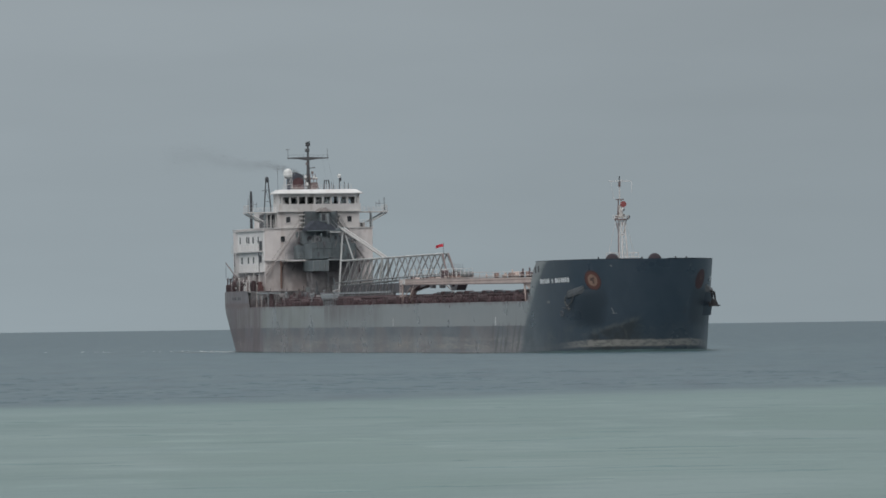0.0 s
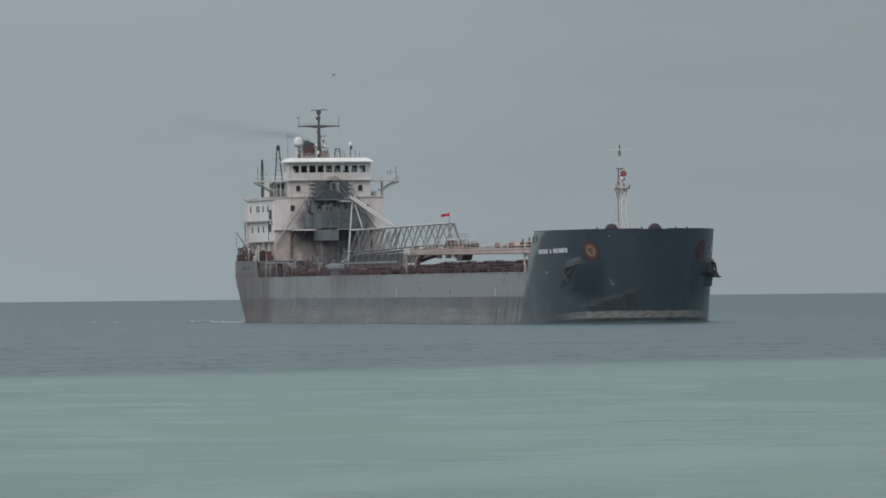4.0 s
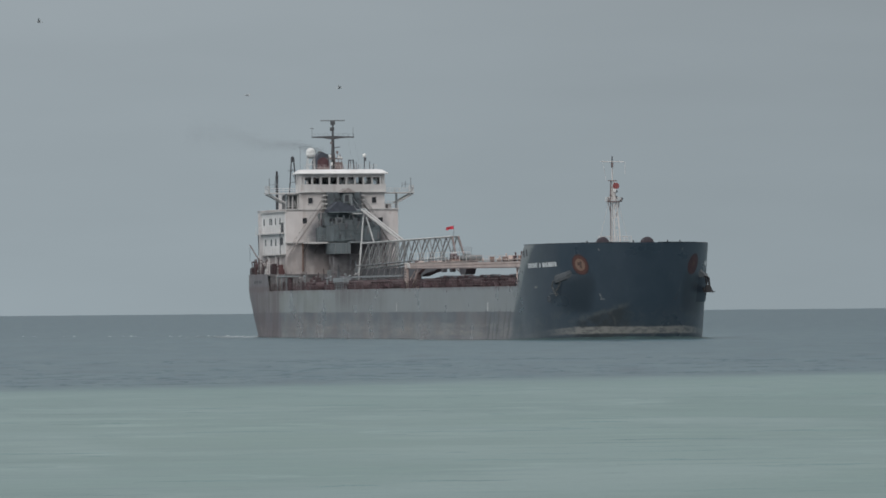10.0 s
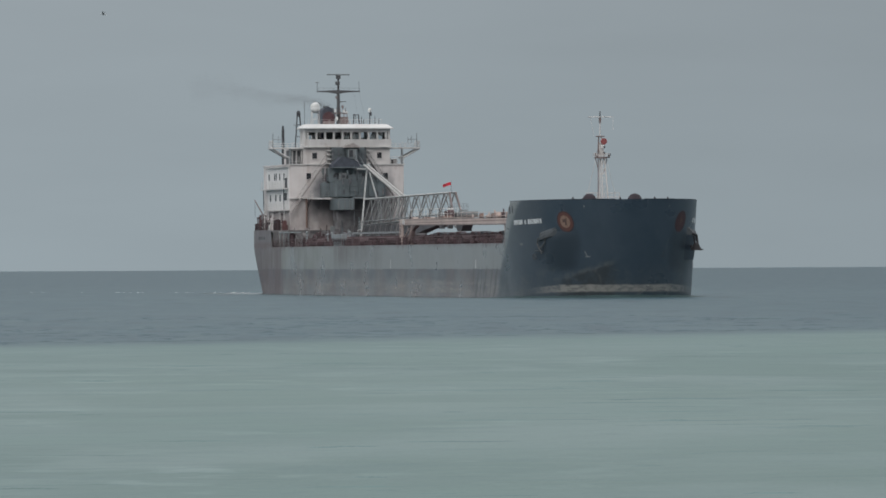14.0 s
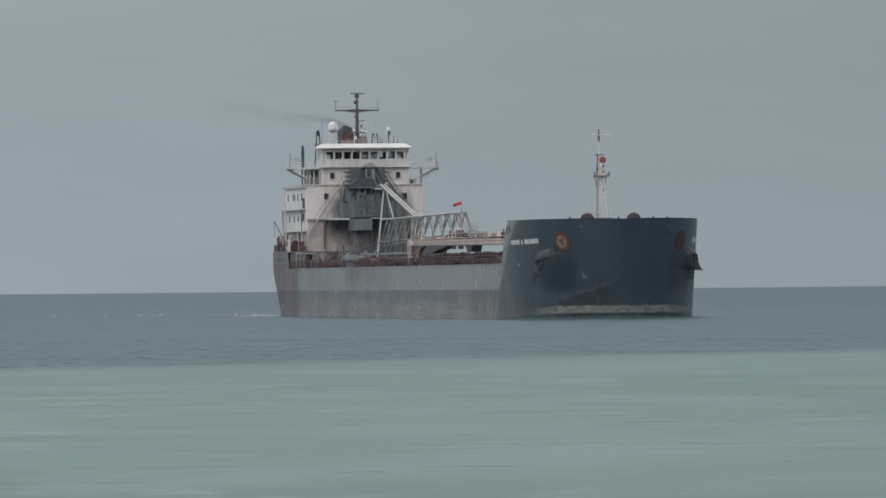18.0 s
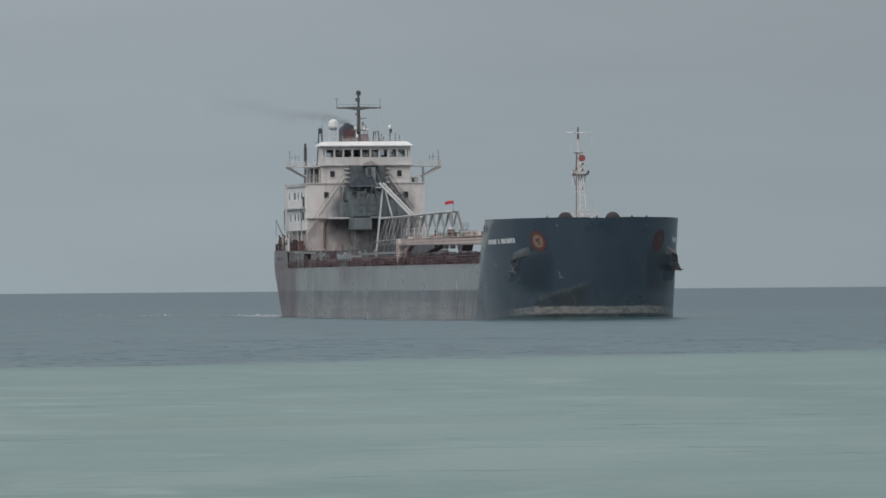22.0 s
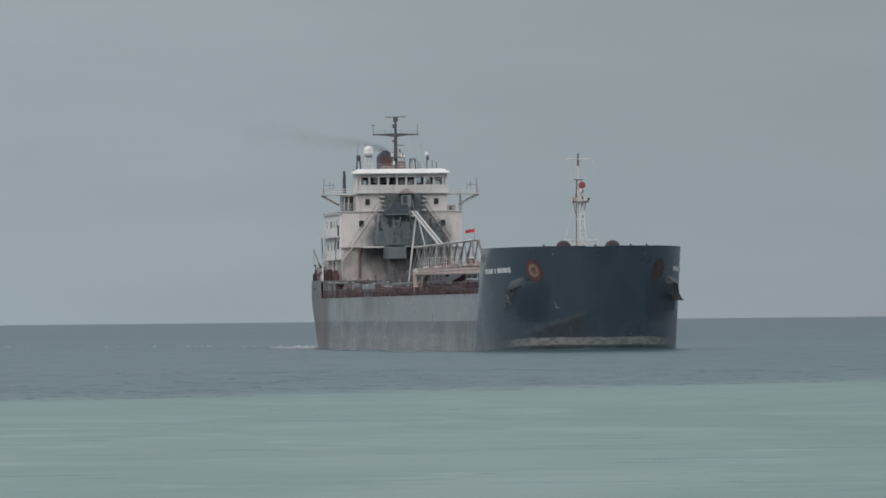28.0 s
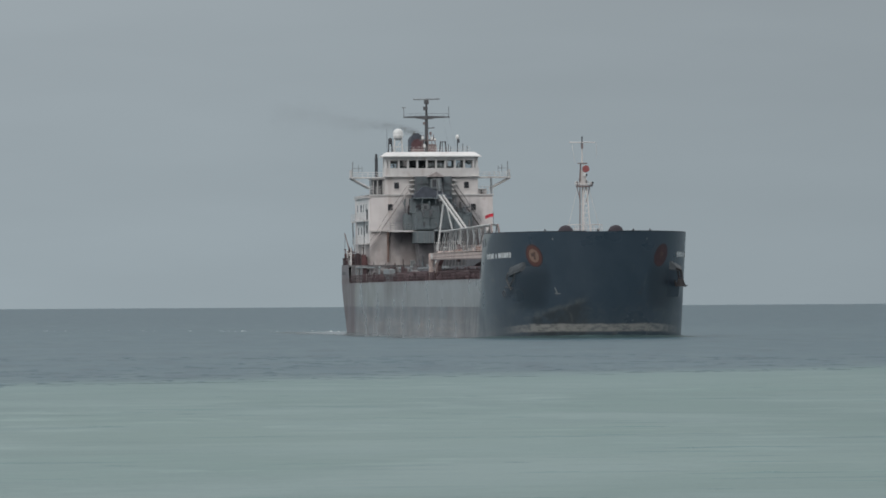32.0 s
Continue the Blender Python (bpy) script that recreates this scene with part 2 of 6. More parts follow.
    navy = k.mix(k.ramp(k.maths("ADD", bed_reach, k.maths("MULTIPLY", k.maths("SUBTRACT", k.noise(0.6, 4), 0.5), 0.9)), 1.5, 0.1, 0, 0.68), navy, (0.018, 0.025, 0.034))
    # a long slanting scrape low on the starboard bow, black below it, with one curved gouge
    wander = k.maths("MULTIPLY", k.maths("SUBTRACT", k.noise(0.8, 4, (1, 1, 1)), 0.5), 1.1)
    slope = k.maths("SUBTRACT", k.maths("ADD", z, wander), k.maths("ADD", 2.45, k.maths("MULTIPLY", k.maths("ADD", y, 7.1), 0.36)))
    span = k.maths("MULTIPLY", k.ramp(y, -7.8, -6.6), k.ramp(y, -0.8, -2.2))
    below = k.maths("MULTIPLY", k.maths("MULTIPLY", k.ramp(slope, 0.0, -0.35), span), k.ramp(k.noise(0.9, 5), 0.30, 0.60, 0.2, 0.75))
    navy = k.mix(below, navy, (0.026, 0.029, 0.031))
    gouge = k.maths("MULTIPLY", k.maths("MULTIPLY", k.ramp(k.maths("ABSOLUTE", slope), 0.62, 0.05), span), k.ramp(k.noise(1.6, 5, (1, 1, 0.6), 0.65), 0.36, 0.66, 0.05, 0.55))
    dy, dz = k.maths("ADD", y, 4.6), k.maths("SUBTRACT", z, 2.0)
    hoop = k.maths("SUBTRACT", k.maths("SQRT", k.maths("ADD", k.maths("MULTIPLY", dy, dy), k.maths("MULTIPLY", dz, dz))), k.maths("ADD", 1.55, k.maths("MULTIPLY", wander, 0.25)))
    hoop = k.maths("MULTIPLY", k.maths("MULTIPLY", k.ramp(k.maths("ABSOLUTE", hoop), 0.22, 0.04), k.ramp(y, -4.6, -3.9)), k.ramp(k.noise(1.4, 4), 0.35, 0.6, 0.0, 0.38))
    gouge = k.maths("MAXIMUM", gouge, k.maths("MULTIPLY", hoop, k.ramp(x, 214, 218)))
    navy = k.mix(gouge, navy, (0.105, 0.110, 0.106))
    band = k.maths("SUBTRACT", k.maths("ADD", z, k.maths("MULTIPLY", k.maths("SUBTRACT", k.noise(0.5, 4), 0.5), 0.45)), k.ramp(x, 206, 221, 0.65, 1.6))
    worn = k.maths("MULTIPLY", k.ramp(band, 0.12, -0.12), k.ramp(k.noise(1.1, 5, (1, 1, 2.5)), 0.34, 0.60, 0.35, 0.9))
    wet = k.maths("SUBTRACT", z, k.ramp(x, 206, 221, 0.1, 0.7))
    worn = k.maths("MULTIPLY", worn, k.ramp(wet, -0.1, 0.15))
    navy = k.mix(k.maths("MULTIPLY", worn, k.ramp(x, 212.5, 220, 0.06, 1)), navy, (0.26, 0.255, 0.238))
    c = k.mix(k.ramp(k.maths("ADD", edge, k.maths("MULTIPLY", k.maths("SUBTRACT", scuff, 0.5), 4.0)), -1.0, 1.2), grey, navy)
    k.bump(k.noise(0.35, 3, (1, 1, 0.6)), 0.25, 0.08)
    return k.done(c, k.maths("ADD", k.ramp(patch, 0.3, 0.7, 0.25, 0.41), k.maths("MULTIPLY", stern, 0.25)), 0.0, 0.72)


def water_material():
    """A grey-blue lake whose shallows, stirred with silt, turn pale green along an uneven line."""
    k = Nodes("lake_water")
    x, y, z = k.axes()
    wind = k.noise(0.008, 4, (1, 0.35, 1), 0.6)
    swell = k.noise(0.045, 5, (1, 0.8, 1), 0.62)
    streak = k.noise(1.0, 5, (0.055, 0.16, 1), 0.6, warp=0.4)
    glide = k.noise(1.0, 4, (0.085, 0.042, 1), 0.55, warp=0.5)
    gust = k.noise(1.0, 5, (0.28, 0.030, 1), 0.6)
    chop = k.noise(0.7, 4, (1, 0.8, 1), 0.6)
    deep = k.mix(k.ramp(wind, 0.35, 0.65), (0.040, 0.085, 0.105), (0.055, 0.102, 0.122))
    deep = k.mix(k.ramp(swell, 0.40, 0.62, 0, 0.6), deep, (0.040, 0.074, 0.094))
    deep = k.mix(k.ramp(k.maths("ADD", y, k.maths("MULTIPLY", k.noise(0.004, 3), 500.0)), 1150, 1750, 0, 0.75), deep, (0.030, 0.066, 0.086))
    deep = k.mix(k.ramp(gust, 0.50, 0.66, 0, 0.75), deep, (0.066, 0.112, 0.124))
    deep = k.mix(k.ramp(gust, 0.46, 0.32, 0, 0.75), deep, (0.026, 0.052, 0.070))
    silt = k.mix(k.ramp(k.noise(0.020, 5, (1, 0.35, 1)), 0.35, 0.65), (0.088, 0.148, 0.139), (0.120, 0.183, 0.170))
    silt = k.mix(k.ramp(swell, 0.42, 0.66, 0, 0.45), silt, (0.148, 0.211, 0.212))
    calm = k.ramp(k.noise(0.022, 3, (1, 0.7, 1)), 0.42, 0.60, 0.05, 1)
    # streaks and ruffles tint in the sky-lit and dark faces of small waves
    silt = k.mix(k.maths("MULTIPLY", calm, k.ramp(streak, 0.55, 0.68, 0, 0.25)), silt, (0.095, 0.160, 0.158))
    silt = k.mix(k.maths("MULTIPLY", calm, k.ramp(streak, 0.46, 0.34, 0, 0.25)), silt, (0.190, 0.262, 0.250))
    silt = k.mix(k.ramp(glide, 0.48, 0.66, 0, 0.55), silt, (0.172, 0.231, 0.229))
    silt = k.mix(k.ramp(glide, 0.48, 0.35, 0, 0.6), silt, (0.110, 0.178, 0.165))
    silt = k.mix(k.ramp(chop, 0.58, 0.74, 0, 0.4), silt, (0.082, 0.138, 0.140))
    crowd = k.ramp(k.noise(1.0, 3, (0.060, 0.024, 1)), 0.42, 0.60)
    ruffle = k.noise(1.0, 5, (0.30, 0.20, 1), 0.65, warp=0.6)
    silt = k.mix(k.maths("MULTIPLY", crowd, k.ramp(ruffle, 0.53, 0.65, 0, 0.6)), silt, (0.088, 0.150, 0.148))
    silt = k.mix(k.maths("MULTIPLY", crowd, k.ramp(ruffle, 0.46, 0.35, 0, 0.45)), silt, (0.215, 0.285, 0.285))
    line = k.maths("SUBTRACT", y, k.maths("ADD", 427.0, k.maths("MULTIPLY", x, 1.35)))
    line = k.maths("ADD", line, k.maths("MULTIPLY", k.maths("SUBTRACT", k.noise(0.03, 4), 0.5), 60.0))
    line = k.maths("ADD", line, k.maths("MULTIPLY", k.maths("SUBTRACT", k.noise(0.19, 4), 0.5), 30.0))
    silt = k.mix(k.ramp(line, -170, 10, 0, 0.30), silt, (0.085, 0.150, 0.152))
    far = k.ramp(line, -24, 22)
    # flecks paint the bright and dark wave facets of the deeper water
    fleck = k.noise(1.0, 5, (0.75, 0.085, 1), 0.65)
    edge = k.ramp(line, 150, 10, 0.22, 0.85)
    deep = k.mix(k.maths("MULTIPLY", edge, k.ramp(fleck, 0.53, 0.66)), deep, (0.030, 0.058, 0.078))
    deep = k.mix(k.maths("MULTIPLY", edge, k.ramp(fleck, 0.44, 0.32, 0, 0.6)), deep, (0.066, 0.116, 0.124))
    c = k.mix(far, silt, deep)
    k.bump(k.maths("ADD", streak, k.maths("MULTIPLY", chop, 0.4)), 0.5, 0.5)
    return k.done(c, 0.42, 0.0, 0.16)


def wavelet_material(name, colour):
    k = Nodes(name)
    return k.done(k.mix(k.ramp(k.noise(0.4, 3), 0.3, 0.7), colour, tuple(c * 1.35 for c in colour)), 0.5, 0.0, 0.12)


def slick_material():
    k = Nodes("smooth_side_water")
    k.bump(k.noise(1.0, 4, (0.5, 1.6, 1), 0.6), 0.25, 0.05)
    return k.done(k.mix(k.ramp(k.noise(0.2, 3), 0.3, 0.7), (0.046, 0.074, 0.082), (0.058, 0.092, 0.098)), 0.14, 0.0, 0.5)


def house_paint():
    """Stained white paint, blackened by cargo dust round the elevator tower, with shade painted in under the gallery.
    """
    k = Nodes("house_paint")
    x, y, z = k.axes()
    runs = k.ramp(k.noise(1.0, 5, (1.3, 1.3, 0.10)), 0.52, 0.74, 0, 0.4)
    spots = k.ramp(k.noise(0.9, 6, (1, 1, 0.7)), 0.58, 0.74, 0, 0.3)
    broad = k.ramp(k.noise(0.22, 4), 0.3, 0.7)
    c = k.mix(broad, (0.60, 0.558, 0.548), (0.69, 0.645, 0.63))
    c = k.mix(runs, c, (0.42, 0.33, 0.29))
    c = k.mix(spots, c, (0.34, 0.23, 0.19))
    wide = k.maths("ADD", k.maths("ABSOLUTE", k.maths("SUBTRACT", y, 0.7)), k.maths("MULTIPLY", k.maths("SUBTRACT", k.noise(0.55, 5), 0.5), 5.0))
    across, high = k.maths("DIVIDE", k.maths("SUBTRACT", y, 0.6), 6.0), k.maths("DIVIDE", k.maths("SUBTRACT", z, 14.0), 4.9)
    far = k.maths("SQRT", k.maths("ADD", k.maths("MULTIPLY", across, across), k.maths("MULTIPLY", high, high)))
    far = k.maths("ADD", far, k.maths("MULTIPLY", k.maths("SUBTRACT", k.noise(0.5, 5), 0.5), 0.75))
    # cargo dust, spread wide enough to take in shade near the gallery
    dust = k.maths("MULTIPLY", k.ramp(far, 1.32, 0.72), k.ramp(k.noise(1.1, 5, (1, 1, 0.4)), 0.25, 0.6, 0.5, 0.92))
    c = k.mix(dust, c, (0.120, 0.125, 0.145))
    # shade below the front gallery, put into the wall's colour
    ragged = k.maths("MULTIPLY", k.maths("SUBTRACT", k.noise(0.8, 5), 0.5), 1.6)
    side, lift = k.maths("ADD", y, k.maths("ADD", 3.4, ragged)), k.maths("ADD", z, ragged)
    soot_shade = k.maths("MULTIPLY", k.maths("MULTIPLY", k.ramp(side, -2.3, -1.3), k.ramp(side, 4.5, 3.5)), k.maths("MULTIPLY", k.ramp(lift, 11.2, 12.6), k.ramp(z, 13.95, 13.75, 0, 0.75)))
    c = k.mix(soot_shade, c, (0.165, 0.165, 0.180))
    brown = k.maths("MULTIPLY", k.ramp(z, 14.4, 8.8), k.ramp(k.noise(0.6, 5, (1, 1, 0.5)), 0.30, 0.60, 0.30, 0.85))
    c = k.mix(brown, c, (0.265, 0.222, 0.215))
    film = k.maths("MULTIPLY", k.ramp(wide, 8.5, 3.0), k.ramp(k.noise(1.0, 5, (0.9, 0.9, 0.25), 0.65), 0.35, 0.65, 0.05, 0.38))
    c = k.mix(film, c, (0.24, 0.225, 0.22))
    k.bump(k.noise(3.0, 3), 0.2, 0.02)
    return k.done(c, 0.6)


def glass_material():
    k = Nodes("dark_glass")
    return k.done(k.mix(k.ramp(k.noise(0.6, 2), 0.45, 0.6), (0.026, 0.028, 0.032), (0.046, 0.048, 0.054)), 0.2, 0.0, 0.12)


def pane_material():
    k = Nodes("tinted_glass")
    m = k.done((0.60, 0.63, 0.65), 0.02, 0.0, 0.5)
    k.bsdf.inputs["Transmission Weight"].default_value = 1.0
    k.bsdf.inputs["IOR"].default_value = 1.1
    return m


PANE = pane_material()
HULL = hull_paint()
WATER = water_material()
WHITE = paint("white_superstructure_paint", (0.63, 0.61, 0.60), amount=0.25, streak=0.4)
CABIN = paint("side_lit_white_paint", (0.78, 0.76, 0.75), amount=0.15, streak=0.25, dirt=0.9)
BEIGE = paint("stained_white_paint", (0.655, 0.617, 0.602), (0.34, 0.23, 0.19), amount=0.28, streak=0.45, dirt=0.85)
ROOF = paint("roof_white_paint", (0.655, 0.642, 0.635), (0.40, 0.28, 0.25), amount=0.3, streak=0.35, dirt=0.9)
STAYW = paint("greyed_white_paint", (0.42, 0.41, 0.40), amount=0.3, streak=0.3)
SLATE = paint("blue_grey_steel", (0.160, 0.190, 0.203), (0.066, 0.072, 0.082), amount=0.5, streak=0.6, dirt=0.6)
# SOOT, DARK, COVER and HOOD are lightened to stand in for haze
SOOT = plain("sooty_steel", (0.112, 0.116, 0.126), 0.8, 0, 0.3)
DECK = paint("rust_red_deck_paint", (0.124, 0.069, 0.078), (0.090, 0.063, 0.068), amount=0.5, streak=0.3, rough=0.75)
RUST = paint("brown_rusted_steel", (0.104, 0.070, 0.075), (0.078, 0.060, 0.064), amount=0.5, rough=0.8)
PINK = paint("faded_salmon_white_paint", (0.60, 0.49, 0.45), (0.30, 0.15, 0.10), amount=0.3, streak=0.35)
OCHRE = paint("rusty_ochre_paint", (0.25, 0.165, 0.14), (0.16, 0.07, 0.05), amount=0.5)
TRUSS = paint("pale_grey_truss_paint", (0.50, 0.505, 0.50), (0.12, 0.11, 0.10), amount=0.4, streak=0.3)
UNDER = paint("dark_slate_boom_paint", (0.105, 0.108, 0.120), (0.07, 0.06, 0.06), amount=0.5, streak=0.4)
WEB = paint("slate_grey_truss_paint", (0.20, 0.215, 0.22), (0.10, 0.09, 0.085), amount=0.4, streak=0.3)
GREY = plain("grey_steel", (0.22, 0.24, 0.25), 0.6)
DARK = plain("near_black_steel", (0.052, 0.055, 0.062), 0.6)
CAPNAVY = plain("navy_grey_cap_paint", (0.062, 0.069, 0.076), 0.6)
CAP = plain("grey_cap_paint", (0.105, 0.110, 0.116), 0.6)
DULLRED = plain("dark_red_port_emblem", (0.060, 0.032, 0.036), 0.7)
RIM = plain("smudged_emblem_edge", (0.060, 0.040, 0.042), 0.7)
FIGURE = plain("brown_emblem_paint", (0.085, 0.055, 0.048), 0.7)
MASTW = paint("white_mast_paint", (0.72, 0.69, 0.67), (0.24, 0.14, 0.10), amount=0.3, streak=0.2)
MASTB = paint("brown_stained_mast_paint", (0.22, 0.17, 0.165), (0.10, 0.06, 0.055), amount=0.5)
DAVIT = plain("grimy_davit_paint", (0.15, 0.125, 0.125), 0.7)
MASTD = plain("dark_mast_paint", (0.085, 0.085, 0.09), 0.6)
FUNNEL = plain("dark_red_funnel_paint", (0.092, 0.046, 0.052), 0.7)
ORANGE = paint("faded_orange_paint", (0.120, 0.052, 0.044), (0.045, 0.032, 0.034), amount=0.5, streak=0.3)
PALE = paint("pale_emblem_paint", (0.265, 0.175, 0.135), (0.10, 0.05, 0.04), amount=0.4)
LETTER = plain("white_lettering_paint", (0.55, 0.57, 0.58), 0.6)
MARK = plain("worn_mark_paint", (0.24, 0.25, 0.25), 0.7)
RED = plain("red_flag_cloth", (0.72, 0.085, 0.12), 0.85)
REDLAMP = plain("red_day_mark_paint", (0.26, 0.075, 0.075), 0.6)
DOME = plain("white_plastic_dome", (0.62, 0.62, 0.61), 0.5)
GLASS = glass_material()
FOAM = plain("white_foam", (0.66, 0.69, 0.70), 0.9)
REEL = plain("dull_red_paint", (0.105, 0.050, 0.050), 0.7)
WINDLASS = plain("dark_maroon_paint", (0.040, 0.032, 0.040), 0.8)
CHAIN = plain("chafed_grey_steel", (0.088, 0.090, 0.092), 0.8)
ANCHOR = plain("dull_anchor_steel", (0.026, 0.024, 0.026), 0.8)
COVER = plain("maroon_steel", (0.066, 0.046, 0.050), 0.8)
FEATHER = plain("grey_brown_feathers", (0.15, 0.155, 0.16), 0.9)
FEATHERW = plain("pale_feathers", (0.50, 0.50, 0.49), 0.9)
SMOKE = plain("soot_shade", (0.15, 0.15, 0.15), 1.0)
HOUSE = house_paint()
HOOD = plain("black_hood_steel", (0.060, 0.068, 0.086), 0.7)
NAVY = plain("navy_steel_paint", (0.021, 0.028, 0.036), 0.6)
FADED = plain("faded_navy_paint", (0.085, 0.09, 0.098), 0.6)
STAIR = plain("dirty_stair_paint", (0.30, 0.27, 0.26), 0.7)
STAIRD = plain("grimy_stair_paint", (0.17, 0.16, 0.16), 0.7)
STAIN = plain("soot_stained_paint", (0.16, 0.155, 0.16), 0.8, 0, 0.4, 0.6)
SLICK = slick_material()
SWELL = wavelet_material("dark_green_water", (0.045, 0.074, 0.075))
RIPPLE = wavelet_material("shaded_shallow_water", (0.104, 0.166, 0.160))
CREST = wavelet_material("shaded_deep_water", (0.046, 0.080, 0.097))
TRAIL = wavelet_material("thin_foamy_water", (0.105, 0.14, 0.152))


# ---------------------------------------------------------------- mesh helpers
def part(name, bm, material, parent=None, label="", smooth=False):
    """Links a bmesh as one mesh object, under a thing or a part."""
    me = bpy.data.meshes.new(name)
    bm.to_mesh(me)
    bm.free()
    me.materials.append(material)
    if smooth:
        me.polygons.foreach_set("use_smooth", [True] * len(me.polygons))
    ob = new(name, me)
    ob.parent = parent
    if label:
        tagged(ob, label)
    return ob


def thing(name, label, category, group="", kind=""):
    return tagged(new(name), label, category, group, kind)


def boxes(*spans, bevel=0.0):
    """One mesh of boxes, each given as x0, x1, y0, y1, z0, z1."""
    bm = bmesh.new()
    for x0, x1, y0, y1, z0, z1 in spans:
        bmesh.ops.create_cube(bm, size=1, matrix=Matrix.Translation(((x0 + x1) / 2, (y0 + y1) / 2, (z0 + z1) / 2)) @ Matrix.Diagonal((x1 - x0, y1 - y0, z1 - z0, 1)))
    if bevel:
        bmesh.ops.bevel(bm, geom=bm.edges[:], offset=bevel, segments=1, affect="EDGES")
    return bm


def tubes(*runs, sides=6):
    """One mesh of round bars, each given as start, end and radius (or two radii)."""
    bm = bmesh.new()
    for a, b, *r in runs:
        a, b = Vector(a), Vector(b)
        d = b - a
        m = Matrix.Translation((a + b) / 2) @ d.to_track_quat("Z", "Y").to_matrix().to_4x4()
        bmesh.ops.create_cone(bm, cap_ends=True, segments=sides, radius1=r[0], radius2=r[-1], depth=d.length, matrix=m)
    return bm


def ball(c, r, squash=(1, 1, 1), u=14, v=9):
    bm = bmesh.new()
    bmesh.ops.create_uvsphere(bm, u_segments=u, v_segments=v, radius=r, matrix=Matrix.Translation(c) @ Matrix.Diagonal((*squash, 1)))
    return bm


def join(*bms):
    """Several bmeshes as one."""
    out = bmesh.new()
    for b in bms:
        me = bpy.data.meshes.new("joined")
        b.to_mesh(me)
        b.free()
        out.from_mesh(me)
        bpy.data.meshes.remove(me)
    return out


def prism(outline, axis, lo, hi):
    """An outline in a plane, pushed along axis from lo to hi; its coordinates follow in the order of the other two axes."""
    bm = bmesh.new()
    at = {"x": lambda p, k: (k, *p), "y": lambda p, k: (p[0], k, p[1]), "z": lambda p, k: (*p, k)}[axis]
    a, b = [[bm.verts.new(at(p, k)) for p in outline] for k in (lo, hi)]
    bm.faces.new(a)
    bm.faces.new(b[::-1])
    for i in range(len(a)):
        j = (i + 1) % len(a)
        bm.faces.new((a[i], b[i], b[j], a[j]))
    bmesh.ops.recalc_face_normals(bm, faces=bm.faces[:])
    return bm


def railing(a, b, height, posts, rails=3, r=0.035):
    """A straight railing between two points of a deck's edge."""
    a, b = Vector(a), Vector(b)
    up = Vector((0, 0, height))
    runs = [(a.lerp(b, i / posts), a.lerp(b, i / posts) + up, r) for i in range(posts + 1)]
    runs += [(a + up * (i + 1) / rails, b + up * (i + 1) / rails, r * 0.85) for i in range(rails)]
    return tubes(*runs, sides=4)


def bars(name, runs, material, parent, label="", sides=6):
    """Round bars, each a part of its own."""
    for run in runs:
        part(name, tubes(run, sides=sides), material, parent, label)


# ---------------------------------------------------------------- the lake
def lake():
    bm = bmesh.new()
    bmesh.ops.create_grid(bm, x_segments=40, y_segments=60, size=1)
    for v in bm.verts:
        v.co = Vector((v.co.x * 3000, (v.co.y + 1) / 2 * 5390 - 400, 0))
    return tagged(part("water", bm, WATER), "calm grey-blue lake turning pale green over the shallows", "lake", kind="structure")


lake()

# ---------------------------------------------------------------- the ship: its hull
BEAM, DECK_Z, POOP_Z, BOW_Z = 11.6, 6.75, 9.25, 11.95


def sheer(x):
    """The height of the hull's upper edge."""
    if x < 36:
        return POOP_Z
    if x < 36.4:
        return POOP_Z + (DECK_Z - POOP_Z) * (x - 36) / 0.4
    if x < 203.2:
        return DECK_Z
    return min(BOW_Z - 0.12 * min(1, (222 - x) / 14), DECK_Z + (x - 203.2) * 1.04) if x < 222 else BOW_Z


def half_breadth(x, z):
    if x > 205:
        reach, n = 19.6 - 0.27 * (BOW_Z - z), 2.45
        return (BEAM + 0.04 - 0.045 * (BOW_Z - z)) * max(0, 1 - (min(x - 205, reach) / reach) ** n) ** 0.5
    if x < 45:
        start = 1 + max(0, 6.5 - z) * 0.9
        n = 4.6 - max(0, 6.5 - z) * 0.2
        return BEAM * max(0, 1 - (min(45 - x, 45 - start) / (45 - start)) ** n) ** 0.5
    return BEAM - (0.045 * (BOW_Z - z) - 0.04) * max(0, (x - 195) / 10) if x > 195 else BEAM


def spots_along():
    """Stations from stern to stem, close together where the hull curves."""
    s = [("s", 1 - (1 - i / 26) ** 2) for i in range(27)]
    m = [("m", x) for x in (48, 60, 80, 100, 120, 140, 160, 180, 195, 203.2, 203.9, 204.5)]
    b = [("b", 1 - (1 - i / 34) ** 2.2) for i in range(35)]
    return s + m + b


def station(kind, k, z):
    if kind == "s":
        start = 1 + max(0, 6.5 - z) * 0.9
        return start + (45 - start) * k
    if kind == "b":
        return 205 + (19.6 - 0.27 * (BOW_Z - z)) * k
    return k


